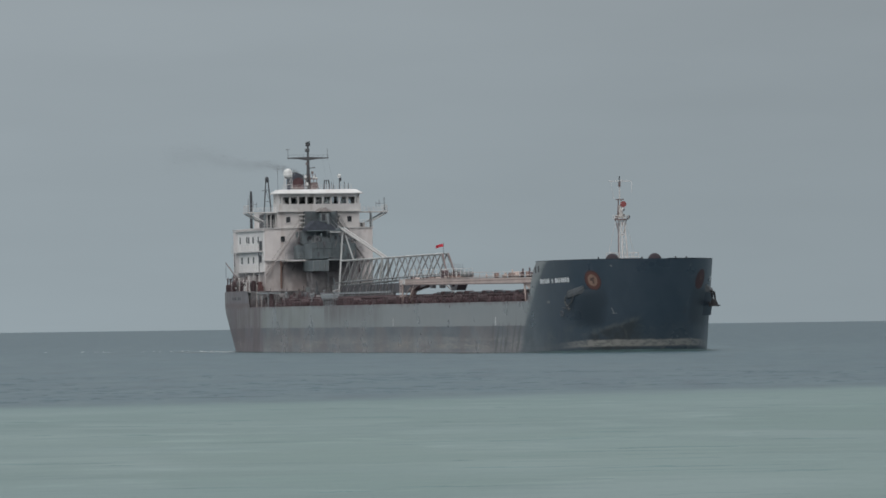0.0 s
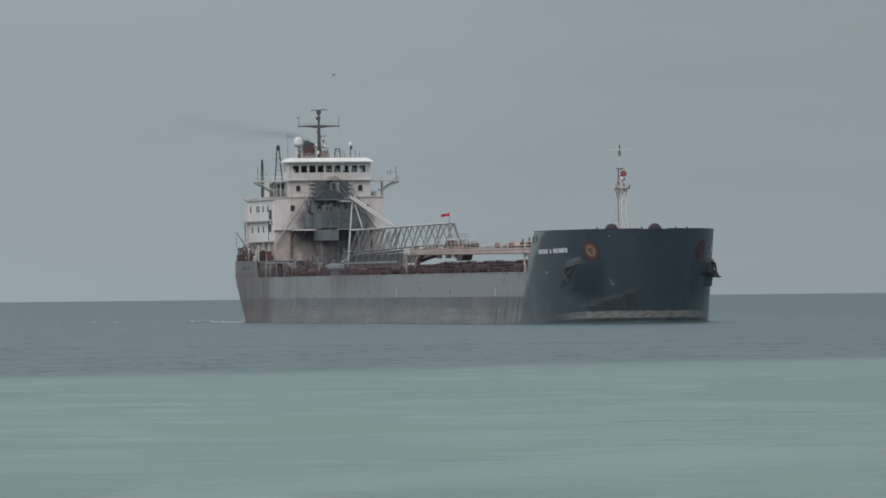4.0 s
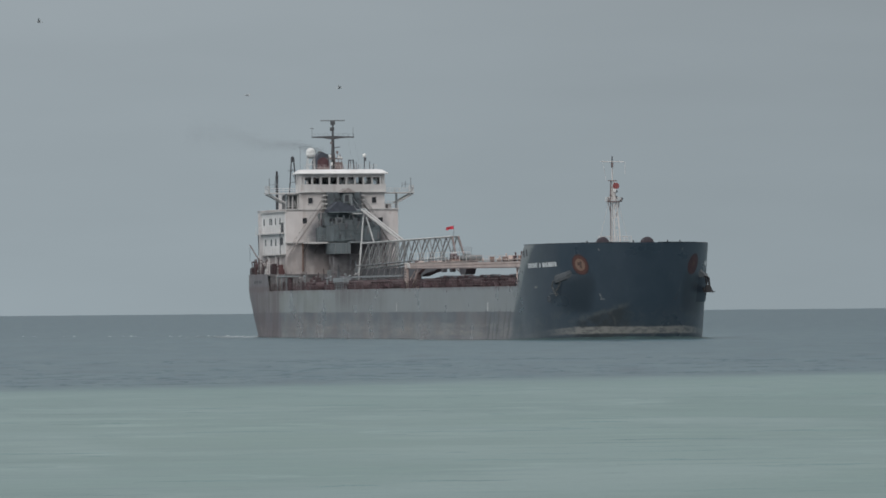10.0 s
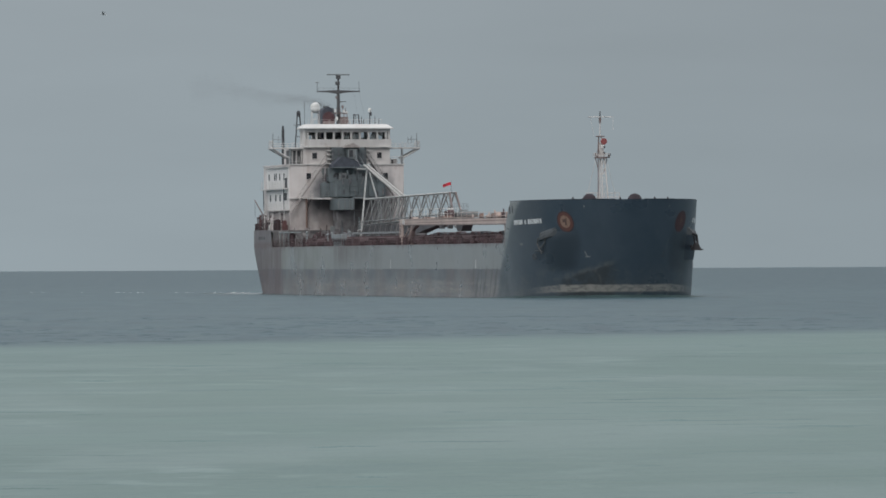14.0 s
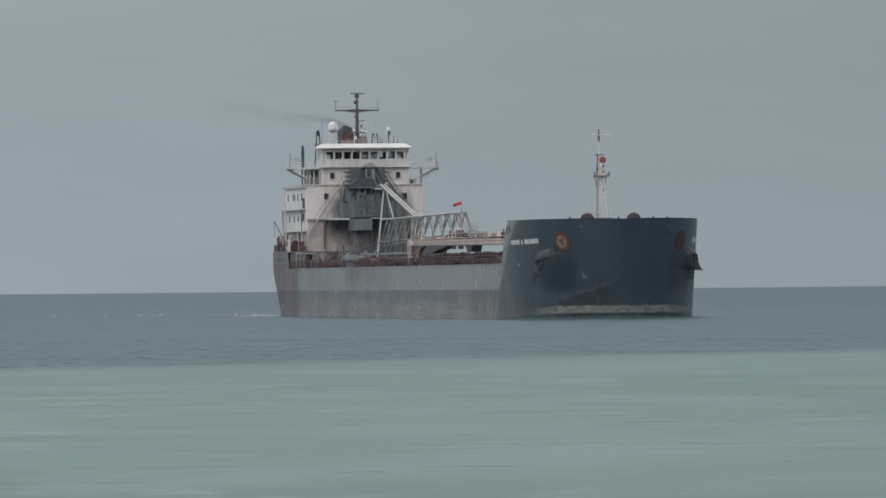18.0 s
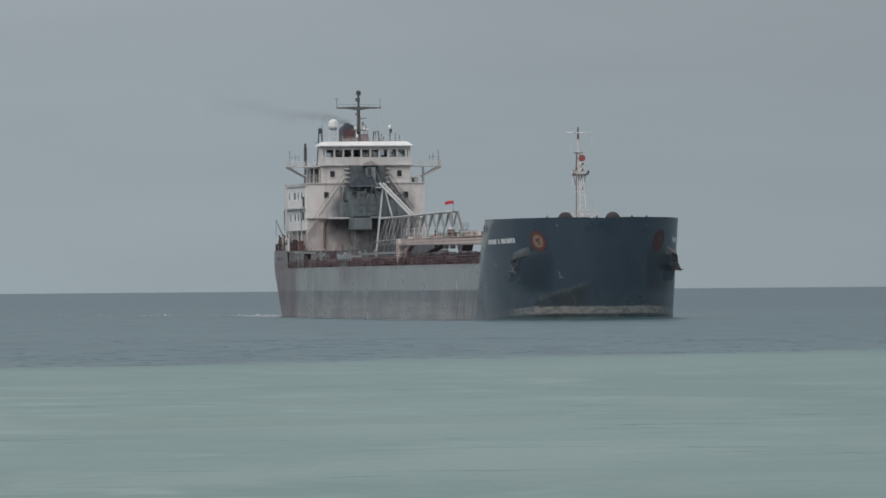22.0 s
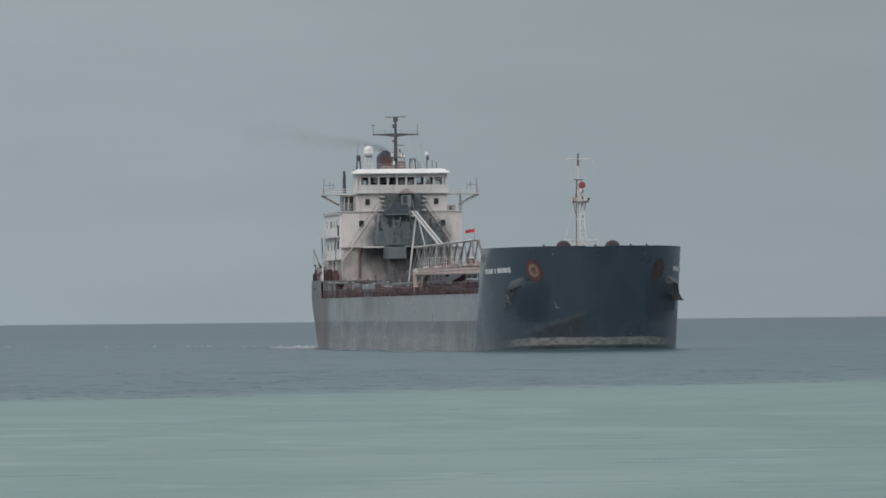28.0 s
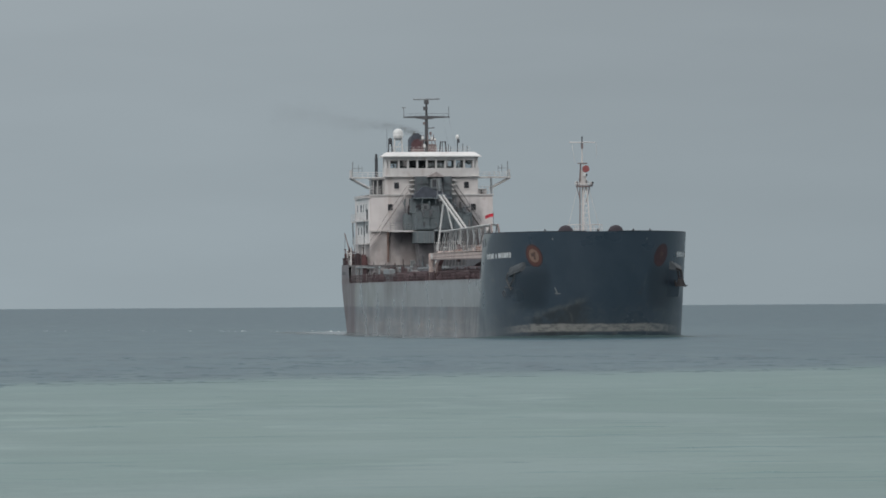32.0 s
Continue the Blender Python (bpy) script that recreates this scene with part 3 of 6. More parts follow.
def hull_mesh():
    bm = bmesh.new()
    levels = [0, 0.1, 0.2, 0.3, 0.4, 0.5, 0.6, 0.7, 0.8, 0.9, 1.0]
    rows = {1: [], -1: []}
    for kind, k in spots_along():
        top = sheer(station(kind, k, 9))
        for side in (1, -1):
            col = []
            for f in levels:
                z = -1.6 + (top + 1.6) * f
                x = station(kind, k, z)
                col.append(bm.verts.new((x, side * half_breadth(x, z), z)))
            rows[side].append(col)
    for side in (1, -1):
        r = rows[side]
        for i in range(len(r) - 1):
            for j in range(len(levels) - 1):
                f = (r[i][j], r[i + 1][j], r[i + 1][j + 1], r[i][j + 1])
                bm.faces.new(f if side < 0 else f[::-1])
    bmesh.ops.remove_doubles(bm, verts=bm.verts[:], dist=0.004)
    return bm


def deck_mesh(x0, x1, z, inset, steps=40):
    """A deck between the hull's sides."""
    left, right = [], []
    for i in range(steps + 1):
        f = i / steps
        x = x0 + (x1 - x0) * (1 - (1 - f) ** 2 if x1 > 210 else f ** 2 if x0 < 5 else f)
        w = max(0.05, half_breadth(x, z) - inset)
        left.append((x, -w))
        right.append((x, w))
    return prism(left + right[::-1], "z", z - 0.25, z)


ship = thing("cargo_ship", "long grey lake freighter with navy bow and stained white house", "cargo ship")
hull = part("hull", hull_mesh(), HULL, ship, "weathered grey steel hull with a navy bow, scum along the water", smooth=True)
part("main_deck", deck_mesh(36, 206, DECK_Z - 0.05, 0.06), DECK, ship, "rust-red steel deck")
part("poop_deck", deck_mesh(1.2, 36.6, POOP_Z - 0.05, 0.06), STAIN, ship, "dirty grey poop deck")
part("forecastle_deck", deck_mesh(206, 223.2, BOW_Z - 1.0, 0.5), DECK, ship)
part("poop_bulkhead", boxes((36.2, 36.5, -11.3, 11.3, DECK_Z, POOP_Z - 0.06)), STAIN, ship)
part("forecastle_bulkhead", boxes((205.6, 206, -11.2, 11.2, DECK_Z, BOW_Z - 1.0)), BEIGE, ship)


def on_hull(s, dz, x, z, side, out=0.03):
    """A point s metres along and dz above a place on the hull's skin, a little proud of it."""
    xx = x
    n = 12
    for _ in range(n):
        e = 0.02
        slope = (half_breadth(xx + e, z + dz) - half_breadth(xx - e, z + dz)) / (2 * e)
        xx += s / n / math.sqrt(1 + slope * slope)
    e = 0.02
    slope = (half_breadth(xx + e, z + dz) - half_breadth(xx - e, z + dz)) / (2 * e)
    nrm = Vector((-slope, 1)).normalized()
    return Vector((xx + nrm.x * out, side * (half_breadth(xx, z + dz) + nrm.y * out), z + dz))


def hull_patch(x, z, side, s0, s1, z0, z1, out=0.03, cols=6):
    bm = bmesh.new()
    g = [[bm.verts.new(on_hull(s0 + (s1 - s0) * i / cols, d, x, z, side, out)) for d in (z0, z1)] for i in range(cols + 1)]
    for i in range(cols):
        f = (g[i][0], g[i + 1][0], g[i + 1][1], g[i][1])
        bm.faces.new(f if side < 0 else f[::-1])
    return bm


def hull_ring(x, z, side, r0, r1, out=0.03, steps=28):
    bm = bmesh.new()
    g = []
    for i in range(steps):
        a = i / steps * 2 * math.pi
        g.append([bm.verts.new(on_hull(r * math.cos(a) * 0.95, r * math.sin(a), x, z, side, out)) for r in (r0, r1)])
    for i in range(steps):
        j = (i + 1) % steps
        bm.faces.new((g[i][0], g[i][1], g[j][1], g[j][0]))
    bmesh.ops.recalc_face_normals(bm, faces=bm.faces[:])
    return bm


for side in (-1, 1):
    # the port emblem is darker and redder, without the pale centre
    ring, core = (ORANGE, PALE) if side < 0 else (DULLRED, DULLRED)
    emblem = part("emblem", hull_ring(220.42, 9.27, side, 0.76, 1.14), ring, hull, "faded orange painted ring" if side < 0 else "dark red ring")
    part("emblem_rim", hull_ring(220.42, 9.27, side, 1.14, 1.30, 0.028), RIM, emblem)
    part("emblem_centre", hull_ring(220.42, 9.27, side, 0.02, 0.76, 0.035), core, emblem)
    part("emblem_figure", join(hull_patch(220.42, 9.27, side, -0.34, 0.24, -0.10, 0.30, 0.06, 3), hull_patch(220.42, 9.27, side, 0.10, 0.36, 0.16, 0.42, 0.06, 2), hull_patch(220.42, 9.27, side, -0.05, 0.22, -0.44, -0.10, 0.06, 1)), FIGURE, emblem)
    # three illegible words in white
    for i in range(17):
        if i in (7, 9):
            continue
        s0 = 0.1 + i * 0.455
        part("lettering", hull_patch(209.55, 9.24 + 0.010 * i, side, s0, s0 + (0.40 if i % 3 else 0.34), -0.31 + 0.03 * (i % 2), 0.31 - 0.04 * (i % 3), 0.03, 2), LETTER, hull, "bar of worn white lettering")
    part("load_mark", hull_patch(187.15, 4.15, side, -0.2, 0.2, -0.52, 0.55, 0.02, 1), DOME, hull)
    part("load_mark", hull_patch(129.6, 4.2, side, -0.2, 0.2, -0.55, 0.60, 0.02, 1), DOME, hull)
    part("bow_mark", hull_patch(221.45, 5.0, side, -0.32, 0.32, -0.05, 0.05, 0.03, 2), MARK if side < 0 else FADED, hull)
    part("bow_mark", hull_patch(221.42, 5.2, side, -0.05, 0.05, -0.2, 0.5, 0.035, 1), MARK if side < 0 else FADED, hull)
    part("bow_mark", hull_patch(211.9, 6.55, side, -0.4, 0.4, -0.12, 0.14, 0.03, 2), MARK, hull)


for side in (-1, 1):
    for s0 in (0.0, 1.3, 2.6, 4.4, 5.8):
        part("stern_lettering", hull_patch(24, 8.1, side, s0, s0 + 0.9, -0.22, 0.22, 0.02, 2), SOOT, hull, "bar of dark lettering on the quarter")
    part("fairlead", hull_patch(217.0, 10.75, side, -0.06, 0.06, -0.10, 0.10, 0.04, 1), FADED, hull)
    part("fairlead", hull_patch(222.6, 11.1, side, -0.07, 0.07, -0.12, 0.12, 0.04, 1), MARK, hull)
    for x, z in ((208.15, 10.75), (209.35, 10.85)):
        part("fairlead", hull_patch(x, z, side, -0.22, 0.22, -0.42, 0.42, 0.03, 1), DARK, hull, "dark slot in the bulwark")
    for x in (203.0, 203.7, 204.5):
        part("freeing_port", hull_patch(x, 7.15 + (x - 203) * 0.5, side, -0.14, 0.14, -0.30, 0.34, 0.03, 1), DARK, hull)


def port_anchor():
    """The boxed-out anchor bed that stands out from the port bow under a sloping cap, with the anchor hung before it."""
    a, b, b1, a1 = (218.7, 8.35, 8.68), (216.3, 10.05, 8.02), (216.9, 10.02, 7.45), (219.5, 7.3, 7.75)
    d, e, f, g = (216.8, 9.62, 4.58), (219.2, 6.9, 4.58), (214.6, 10.5, 7.9), (214.6, 10.05, 4.58)
    core = [(217.0, 7.2, 8.3), (217.0, 6.8, 4.6), (214.4, 8.6, 7.8), (214.4, 8.4, 4.6)]

    def solid(points, faces):
        bm = bmesh.new()
        v = [bm.verts.new(p) for p in points]
        for q in faces:
            bm.faces.new([v[i] for i in q])
        bmesh.ops.recalc_face_normals(bm, faces=bm.faces[:])
        return bm

    bed = part("anchor_bed", solid([a1, b1, d, e, b, f, g, *core], [(0, 1, 2, 3), (1, 4, 5, 6, 2), (3, 2, 6, 10, 8), (0, 3, 8, 7), (5, 9, 10, 6), (0, 7, 9, 5, 4, 1)]), HULL, hull, "dark boxed-out anchor bed")
    # the cap is a paler grey than the bed under it
    cap = [(p[0] + 0.03, p[1], p[2] + 0.02) for p in (a, b, b1, a1)]
    part("bed_cap", solid([*cap, (217.2, 7.5, 8.5), (214.6, 10.3, 7.95)], [(0, 1, 2, 3), (0, 4, 5, 1), (4, 0, 3, 2, 1, 5)]), CAP, bed, "grey sloping cap, paler than its bed")
    x, y = 218.0, 9.6
    shank = tubes(((x, y - 0.35, 7.75), (x, y + 0.15, 7.55), 0.13), ((x, y + 0.15, 7.6), (x, y + 0.28, 6.6), 0.14), ((x, y - 0.2, 7.5), (x, y - 0.05, 6.6), 0.10), sides=8)
    bell = tubes(((x, y + 0.1, 6.65), (x, y + 0.12, 6.1), 0.26, 0.52), ((x, y + 0.12, 6.1), (x, y + 0.12, 5.72), 0.52, 0.68), sides=12)
    fluke = tubes(((x + 0.3, y + 0.5, 5.78), (x + 0.3, y + 0.92, 5.84), 0.12, 0.04), ((x - 0.3, y - 0.3, 5.8), (x - 0.6, y - 0.5, 6.6), 0.14, 0.05), sides=6)
    part("anchor", join(shank, bell, fluke), ANCHOR, hull, "dull rusty stockless anchor")


def starboard_bed():
    """A blister on the starboard bow that carries the chain, swelling from the hull and fading into it forward."""
    def swell(columns, rows, rise=0.0):
        bm = bmesh.new()
        g = [[bm.verts.new(on_hull(0, 0, x, z + rise * (x - 216.5), -1, 0.02 + out * k)) for z, k in rows] for x, out in columns]
        for p, q in zip(g, g[1:]):
            for i in range(len(rows) - 1):
                bm.faces.new((p[i], q[i], q[i + 1], p[i + 1]))
        bmesh.ops.recalc_face_normals(bm, faces=bm.faces[:])
        return bm

    bed = part("anchor_bed", swell([(216.9, 0.0), (217.2, 0.12), (218.0, 0.18), (218.8, 0.18), (219.6, 0.14), (220.4, 0.07), (221.2, 0.0)], [(3.4, 0.0), (4.4, 0.3), (5.5, 0.7), (6.8, 1.0), (7.5, 0.8), (8.1, 0.0)]), HULL, hull, "dark swelling anchor bed", smooth=True)
    part("bed_cap", swell([(216.35, 0.0), (216.55, 0.24), (217.4, 0.34), (218.4, 0.30), (219.2, 0.0)], [(6.9, 0.0), (7.0, 1.0), (7.35, 0.85), (7.75, 0.4), (7.95, 0.0)], 0.25), CAPNAVY, bed, "grey sloping cap, paler than its bed")

    def face(x, z):
        return on_hull(0, 0, x, z, -1, 0.34)

    runs = [(face(216.45, 7.3), face(216.1, 6.6), 0.10), (face(216.1, 6.6), face(216.45, 5.9), 0.10), (face(217.7, 7.4), face(217.3, 6.6), 0.08), (face(217.3, 6.6), face(216.5, 5.9), 0.09), (face(215.6, 5.75), face(217.0, 5.65), 0.06), (face(216.5, 5.9), face(216.7, 5.4), 0.09)]
    part("hawse_chafing", tubes(*runs, sides=6), CHAIN, bed, "chafed chain and shackle")
    hoop = [face(215.3 + 0.26 * math.cos(q), 5.02 + 0.34 * math.sin(q)) for q in (i * math.pi / 5 for i in range(10))]
    part("anchor_ring", tubes(*[(hoop[i], hoop[i - 1], 0.07) for i in range(10)], sides=5), FADED, bed, "pale iron ring")


port_anchor()
starboard_bed()


def bulwark_cap(side):
    xs = [208.2 + 16.2 * (1 - (1 - i / 30) ** 2) for i in range(31)]
    pts = [Vector((x, side * max(0.0, half_breadth(x, BOW_Z) - 0.06), sheer(x) + 0.02)) for x in xs]
    bm, rings = bmesh.new(), []
    for i, p in enumerate(pts):
        d = (pts[min(i + 1, 30)] - pts[max(i - 1, 0)]).normalized()
        u = d.cross(Vector((0, 0, 1))).normalized()
        rings.append([bm.verts.new(p + (u * math.cos(a) + Vector((0, 0, 1)) * math.sin(a)) * 0.06) for a in (k * math.pi / 3 for k in range(6))])
    for a, b in zip(rings, rings[1:]):
        for k in range(6):
            bm.faces.new((a[k], a[(k + 1) % 6], b[(k + 1) % 6], b[k]))
    bm.faces.new(rings[0][::-1])
    bm.faces.new(rings[-1])
    bmesh.ops.recalc_face_normals(bm, faces=bm.faces[:])
    return bm


for side in (-1, 1):
    part("bulwark_rail", bulwark_cap(side), NAVY, hull)

loose = []  # things that lie on the ship and sail with it

# ---------------------------------------------------------------- the ship: the forecastle
for y in (-2.85, 2.85):
    part("windlass_cover", ball((214.3, y, BOW_Z - 0.12), 0.92, (0.8, 1, 1), 18, 10), WINDLASS, ship, "round dark maroon windlass cover", smooth=True)
for x, y in ((216.5, 0.55), (216.5, 6.5), (219.5, 4.2), (217.5, -5.6)):
    part("bollard", join(tubes(((x, y, BOW_Z - 1), (x, y, BOW_Z + 0.16), 0.13, 0.10), sides=10), tubes(((x, y, BOW_Z + 0.16), (x, y, BOW_Z + 0.34), 0.15, 0.05), sides=10)), DARK, ship)
part("breakwater", boxes((211, 219, -0.12, 0.12, BOW_Z - 1.0, BOW_Z - 0.05)), DECK, ship)

fm = part("fore_mast", join(
    tubes(((208.4, -0.26, BOW_Z - 1), (208.6, -0.22, 17.2), 0.08), ((209.7, 0.62, BOW_Z - 1), (209.4, 0.16, 17.2), 0.085), ((209.9, -0.24, BOW_Z - 1), (209.5, -0.22, 17.2), 0.07)),
    tubes(*[((209.6, -0.28, 12.0 + 0.55 * i), (209.6, 0.30 - 0.025 * i, 12.0 + 0.55 * i), 0.028) for i in range(9)]),
    tubes(*[((209.6, -0.25, z), (209.5, 0.1, z + 1.1), 0.03) for z in (12.6, 13.7, 14.8, 15.9)])), MASTW, ship, "white lattice foremast with one rust-brown leg")
part("mast_leg", tubes(((209.1, -0.60, BOW_Z - 1), (209.1, -0.57, 17.2), 0.06)), MASTB, fm, "rust-brown mast leg")
part("spreader", tubes(((209.3, -0.62, 15.2), (209.3, 0.35, 15.2), 0.045)), MASTW, fm)
bars("platform_strut", [((209.2, 0.55, 17.2), (209.3, 0.1, 15.4), 0.055), ((209.2, -0.95, 17.2), (209.2, -0.55, 15.6), 0.05), ((209.2, 0.1, 17.2), (209.3, -0.2, 15.9), 0.05)], MASTB, fm)
part("platform", tubes(((209, -0.2, 17.12), (209, -0.2, 17.30), 0.85), sides=14), MASTB, fm, "brown-stained mast platform")
for x in (208.4, 209.6):
    part("platform_railing", railing((x, -1.05, 17.3), (x, 0.7, 17.3), 0.42, 4, 2, 0.03), MASTW, fm)
part("upper_leg", tubes(((209, -0.60, 17.3), (209, -0.46, 19.82), 0.085)), MASTB, fm)
part("upper_leg", tubes(((209, 0.18, 17.3), (209, -0.14, 19.82), 0.085)), MASTW, fm)
part("upper_panel", prism([(-0.5, 17.4), (0.12, 17.4), (-0.12, 19.1), (-0.42, 19.1)], "x", 208.95, 209.05), MASTW, fm)
part("crosstree", boxes((208.8, 209.2, -0.82, 0.28, 19.78, 19.90), bevel=0.03), MASTB, fm)
part("topmast", tubes(((209, -0.3, 19.85), (209, -0.3, 21.5), 0.085, 0.065)), MASTW, fm)
part("day_mark", tubes(((209.35, 0.06, 19.2), (209.55, 0.08, 19.2), 0.40), sides=18), REDLAMP, fm, "round red day mark")
part("mast_lamp", ball((209.5, 0.12, 18.5), 0.14, (1, 1, 1.2), 10, 7), DARK, fm)
part("mast_lamp", boxes((209.3, 209.6, -0.28, 0.05, 18.35, 18.75), bevel=0.04), DOME, fm)
part("mast_lamp", boxes((209.3, 209.5, 0.02, 0.25, 17.6, 17.9), bevel=0.04), DARK, fm)
part("mast_lamp", boxes((209.2, 209.5, -0.72, -0.5, 17.95, 18.2), bevel=0.04), MASTB, fm)
part("mast_lamp", tubes(((209.4, -0.95, 17.3), (209.4, -0.95, 17.8), 0.11), sides=8), MASTB, fm)
part("mast_lamp", tubes(((209.4, 0.68, 17.2), (209.4, 0.85, 17.7), 0.15), sides=8), DARK, fm)
part("radar_pedestal", prism([(-0.42, 22.1), (-0.18, 22.1), (-0.2, 21.5), (-0.4, 21.5)], "x", 208.8, 209.2), MASTB, fm)
part("mast_spike", tubes(((209, -0.3, 22.1), (209, -0.3, 22.9), 0.075)), DARK, fm)
part("mast_yard", join(boxes((208.92, 209.08, -1.75, 1.2, 22.18, 22.28), bevel=0.03), tubes(((209, 1.35, 22.25), (209, 1.35, 20.6), 0.02), ((209, -1.5, 22.25), (209, -1.1, 19.9), 0.02), sides=4)), MASTW, fm, "thin white yard with hanging wires")
for y in (-2.2, 1.9):
    part("stay", tubes(((209, y, BOW_Z - 0.4), (209, -0.2 + (0.6 if y > 0 else -0.6), 17.2), 0.02), sides=4), MASTW, fm)
for x in (208, 210.5):
    part("mast_railing", railing((x, -1.9, BOW_Z - 0.1), (x, 1.75, BOW_Z - 0.1), 1.0, 4, 2), MASTW, ship)

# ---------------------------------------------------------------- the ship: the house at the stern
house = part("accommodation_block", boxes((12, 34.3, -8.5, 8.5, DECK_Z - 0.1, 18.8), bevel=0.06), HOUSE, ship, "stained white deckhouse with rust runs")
upper = part("upper_block", boxes((18, 34.25, -6.45, 6.45, 18.78, 21.35)), BEIGE, ship)
part("upper_deck_edge", boxes((12, 34.5, -8.62, 8.62, 18.74, 18.9)), WHITE, house)
for y, z, host in ((-4.78, 20.1, upper), (4.85, 20.15, upper), (-5.66, 17.12, house), (5.78, 17.12, house)):
    w = part("window", boxes((34.2, 34.34, y - 0.34, y + 0.34, z - 0.43, z + 0.43)), GLASS, host, "small square dark window")
    part("window_frame", boxes((34.28, 34.40, y - 0.42, y + 0.42, z + 0.43, z + 0.51), (34.28, 34.40, y - 0.42, y + 0.42, z - 0.51, z - 0.43), (34.28, 34.40, y - 0.42, y - 0.34, z - 0.43, z + 0.43), (34.28, 34.40, y + 0.34, y + 0.42, z - 0.43, z + 0.43)), HOUSE if host is house else BEIGE, w)

def roof_mesh():
    """A shallow roof whose edges slope in all round."""
    bm = bmesh.new()
    rings = []
    for x0, x1, y, z in ((30.9, 35.3, 6.82, 24.02), (30.9, 35.3, 6.82, 24.15), (31.5, 34.0, 6.05, 24.70), (31.8, 33.4, 5.6, 24.74)):
        rings.append([bm.verts.new(p) for p in ((x0, -y, z), (x1, -y, z), (x1, y, z), (x0, y, z))])
    for a, b in zip(rings, rings[1:]):
        for i in range(4):
            bm.faces.new((a[i], a[(i + 1) % 4], b[(i + 1) % 4], b[i]))
    bm.faces.new(rings[0][::-1])
    bm.faces.new(rings[-1])
    return bm


def wheelhouse_mesh():
    """Walls below and above the band of windows; the back wall has openings of its own."""
    back = [(-6.3, -5.5), (-4.6, -3.6), (-2.9, -0.4), (0.5, 0.9), (1.7, 2.4), (3.1, 3.6), (4.3, 4.9), (5.8, 6.3)]
    walls = [(31.4, 34.6, -6.42, 6.42, 21.33, 22.5), (31.4, 34.6, -6.42, 6.42, 23.55, 24.02)]
    walls += [(31.4, 31.7, y0, y1, 22.5, 23.55) for y0, y1 in back]
    walls += [(31.4, 31.7, -5.5, -4.6, 23.15, 23.55), (31.4, 31.7, 4.9, 5.8, 23.2, 23.55)]
    return boxes(*walls)


wheel = part("wheelhouse", wheelhouse_mesh(), WHITE, ship, "white wheelhouse with a band of nine windows")
part("chart_room", boxes((23.2, 31.4, -3.3, 3.4, 21.33, 22.45), (23.2, 31.4, -3.3, 3.4, 23.6, 24.68), (23.2, 23.6, -3.3, 3.4, 22.45, 23.6)), BEIGE, wheel)
for y in (-6.5, 6.5):
    part("corner_strake", boxes((34.45, 34.68, y - 0.09, y + 0.09, 21.4, 22.5)), WHITE, wheel)
for i in range(10):
    y = -5.8 + i * 1.29
    part("window_post", boxes((34.2, 34.58, y - 0.14, y + 0.14, 22.5, 23.55)), WHITE, wheel)
for y in (-6.25, 6.25):
    part("window_post", boxes((33.9, 34.58, y - 0.17, y + 0.17, 22.5, 23.55)), WHITE, wheel)
for i in range(9):
    y = -5.155 + i * 1.29
    part("window", boxes((34.32, 34.38, y - 0.505, y + 0.505, 22.5, 23.55)), PANE, wheel, "tinted wheelhouse window")
for y in (-6.3, 6.3):
    for x in (31.4, 33.0):
        part("window_post", boxes((x, x + 0.5, y - 0.1, y + 0.1, 22.5, 23.55)), WHITE, wheel)
        part("window", boxes((x + 0.5, x + (1.1 if x < 32 else 0.9), y - 0.03, y + 0.03, 22.5, 23.55)), PANE, wheel)
    part("window_post", boxes((32.5, 33.0, y - 0.1, y + 0.1, 22.5, 23.55)), WHITE, wheel)
# pale panels, added as bright patches behind four of the windows
for y, w, z0, z1 in ((0.05, 0.35, 22.6, 23.1), (1.35, 0.45, 22.55, 23.2), (3.9, 0.30, 22.6, 23.25), (5.2, 0.22, 22.9, 23.4)):
    part("pale_panel", boxes((34.12, 34.16, y - w, y + w, z0, z1)), DOME, wheel, "pale panel behind the glass")
part("console", boxes((32.6, 33.4, -4.5, 3.8, 21.4, 22.75), bevel=0.08), SLATE, wheel)
part("roof", roof_mesh(), ROOF, wheel, "bright white overhanging roof")
part("front_ledge", boxes((34.4, 34.95, -6.55, 6.55, 21.3, 21.42)), WHITE, wheel)

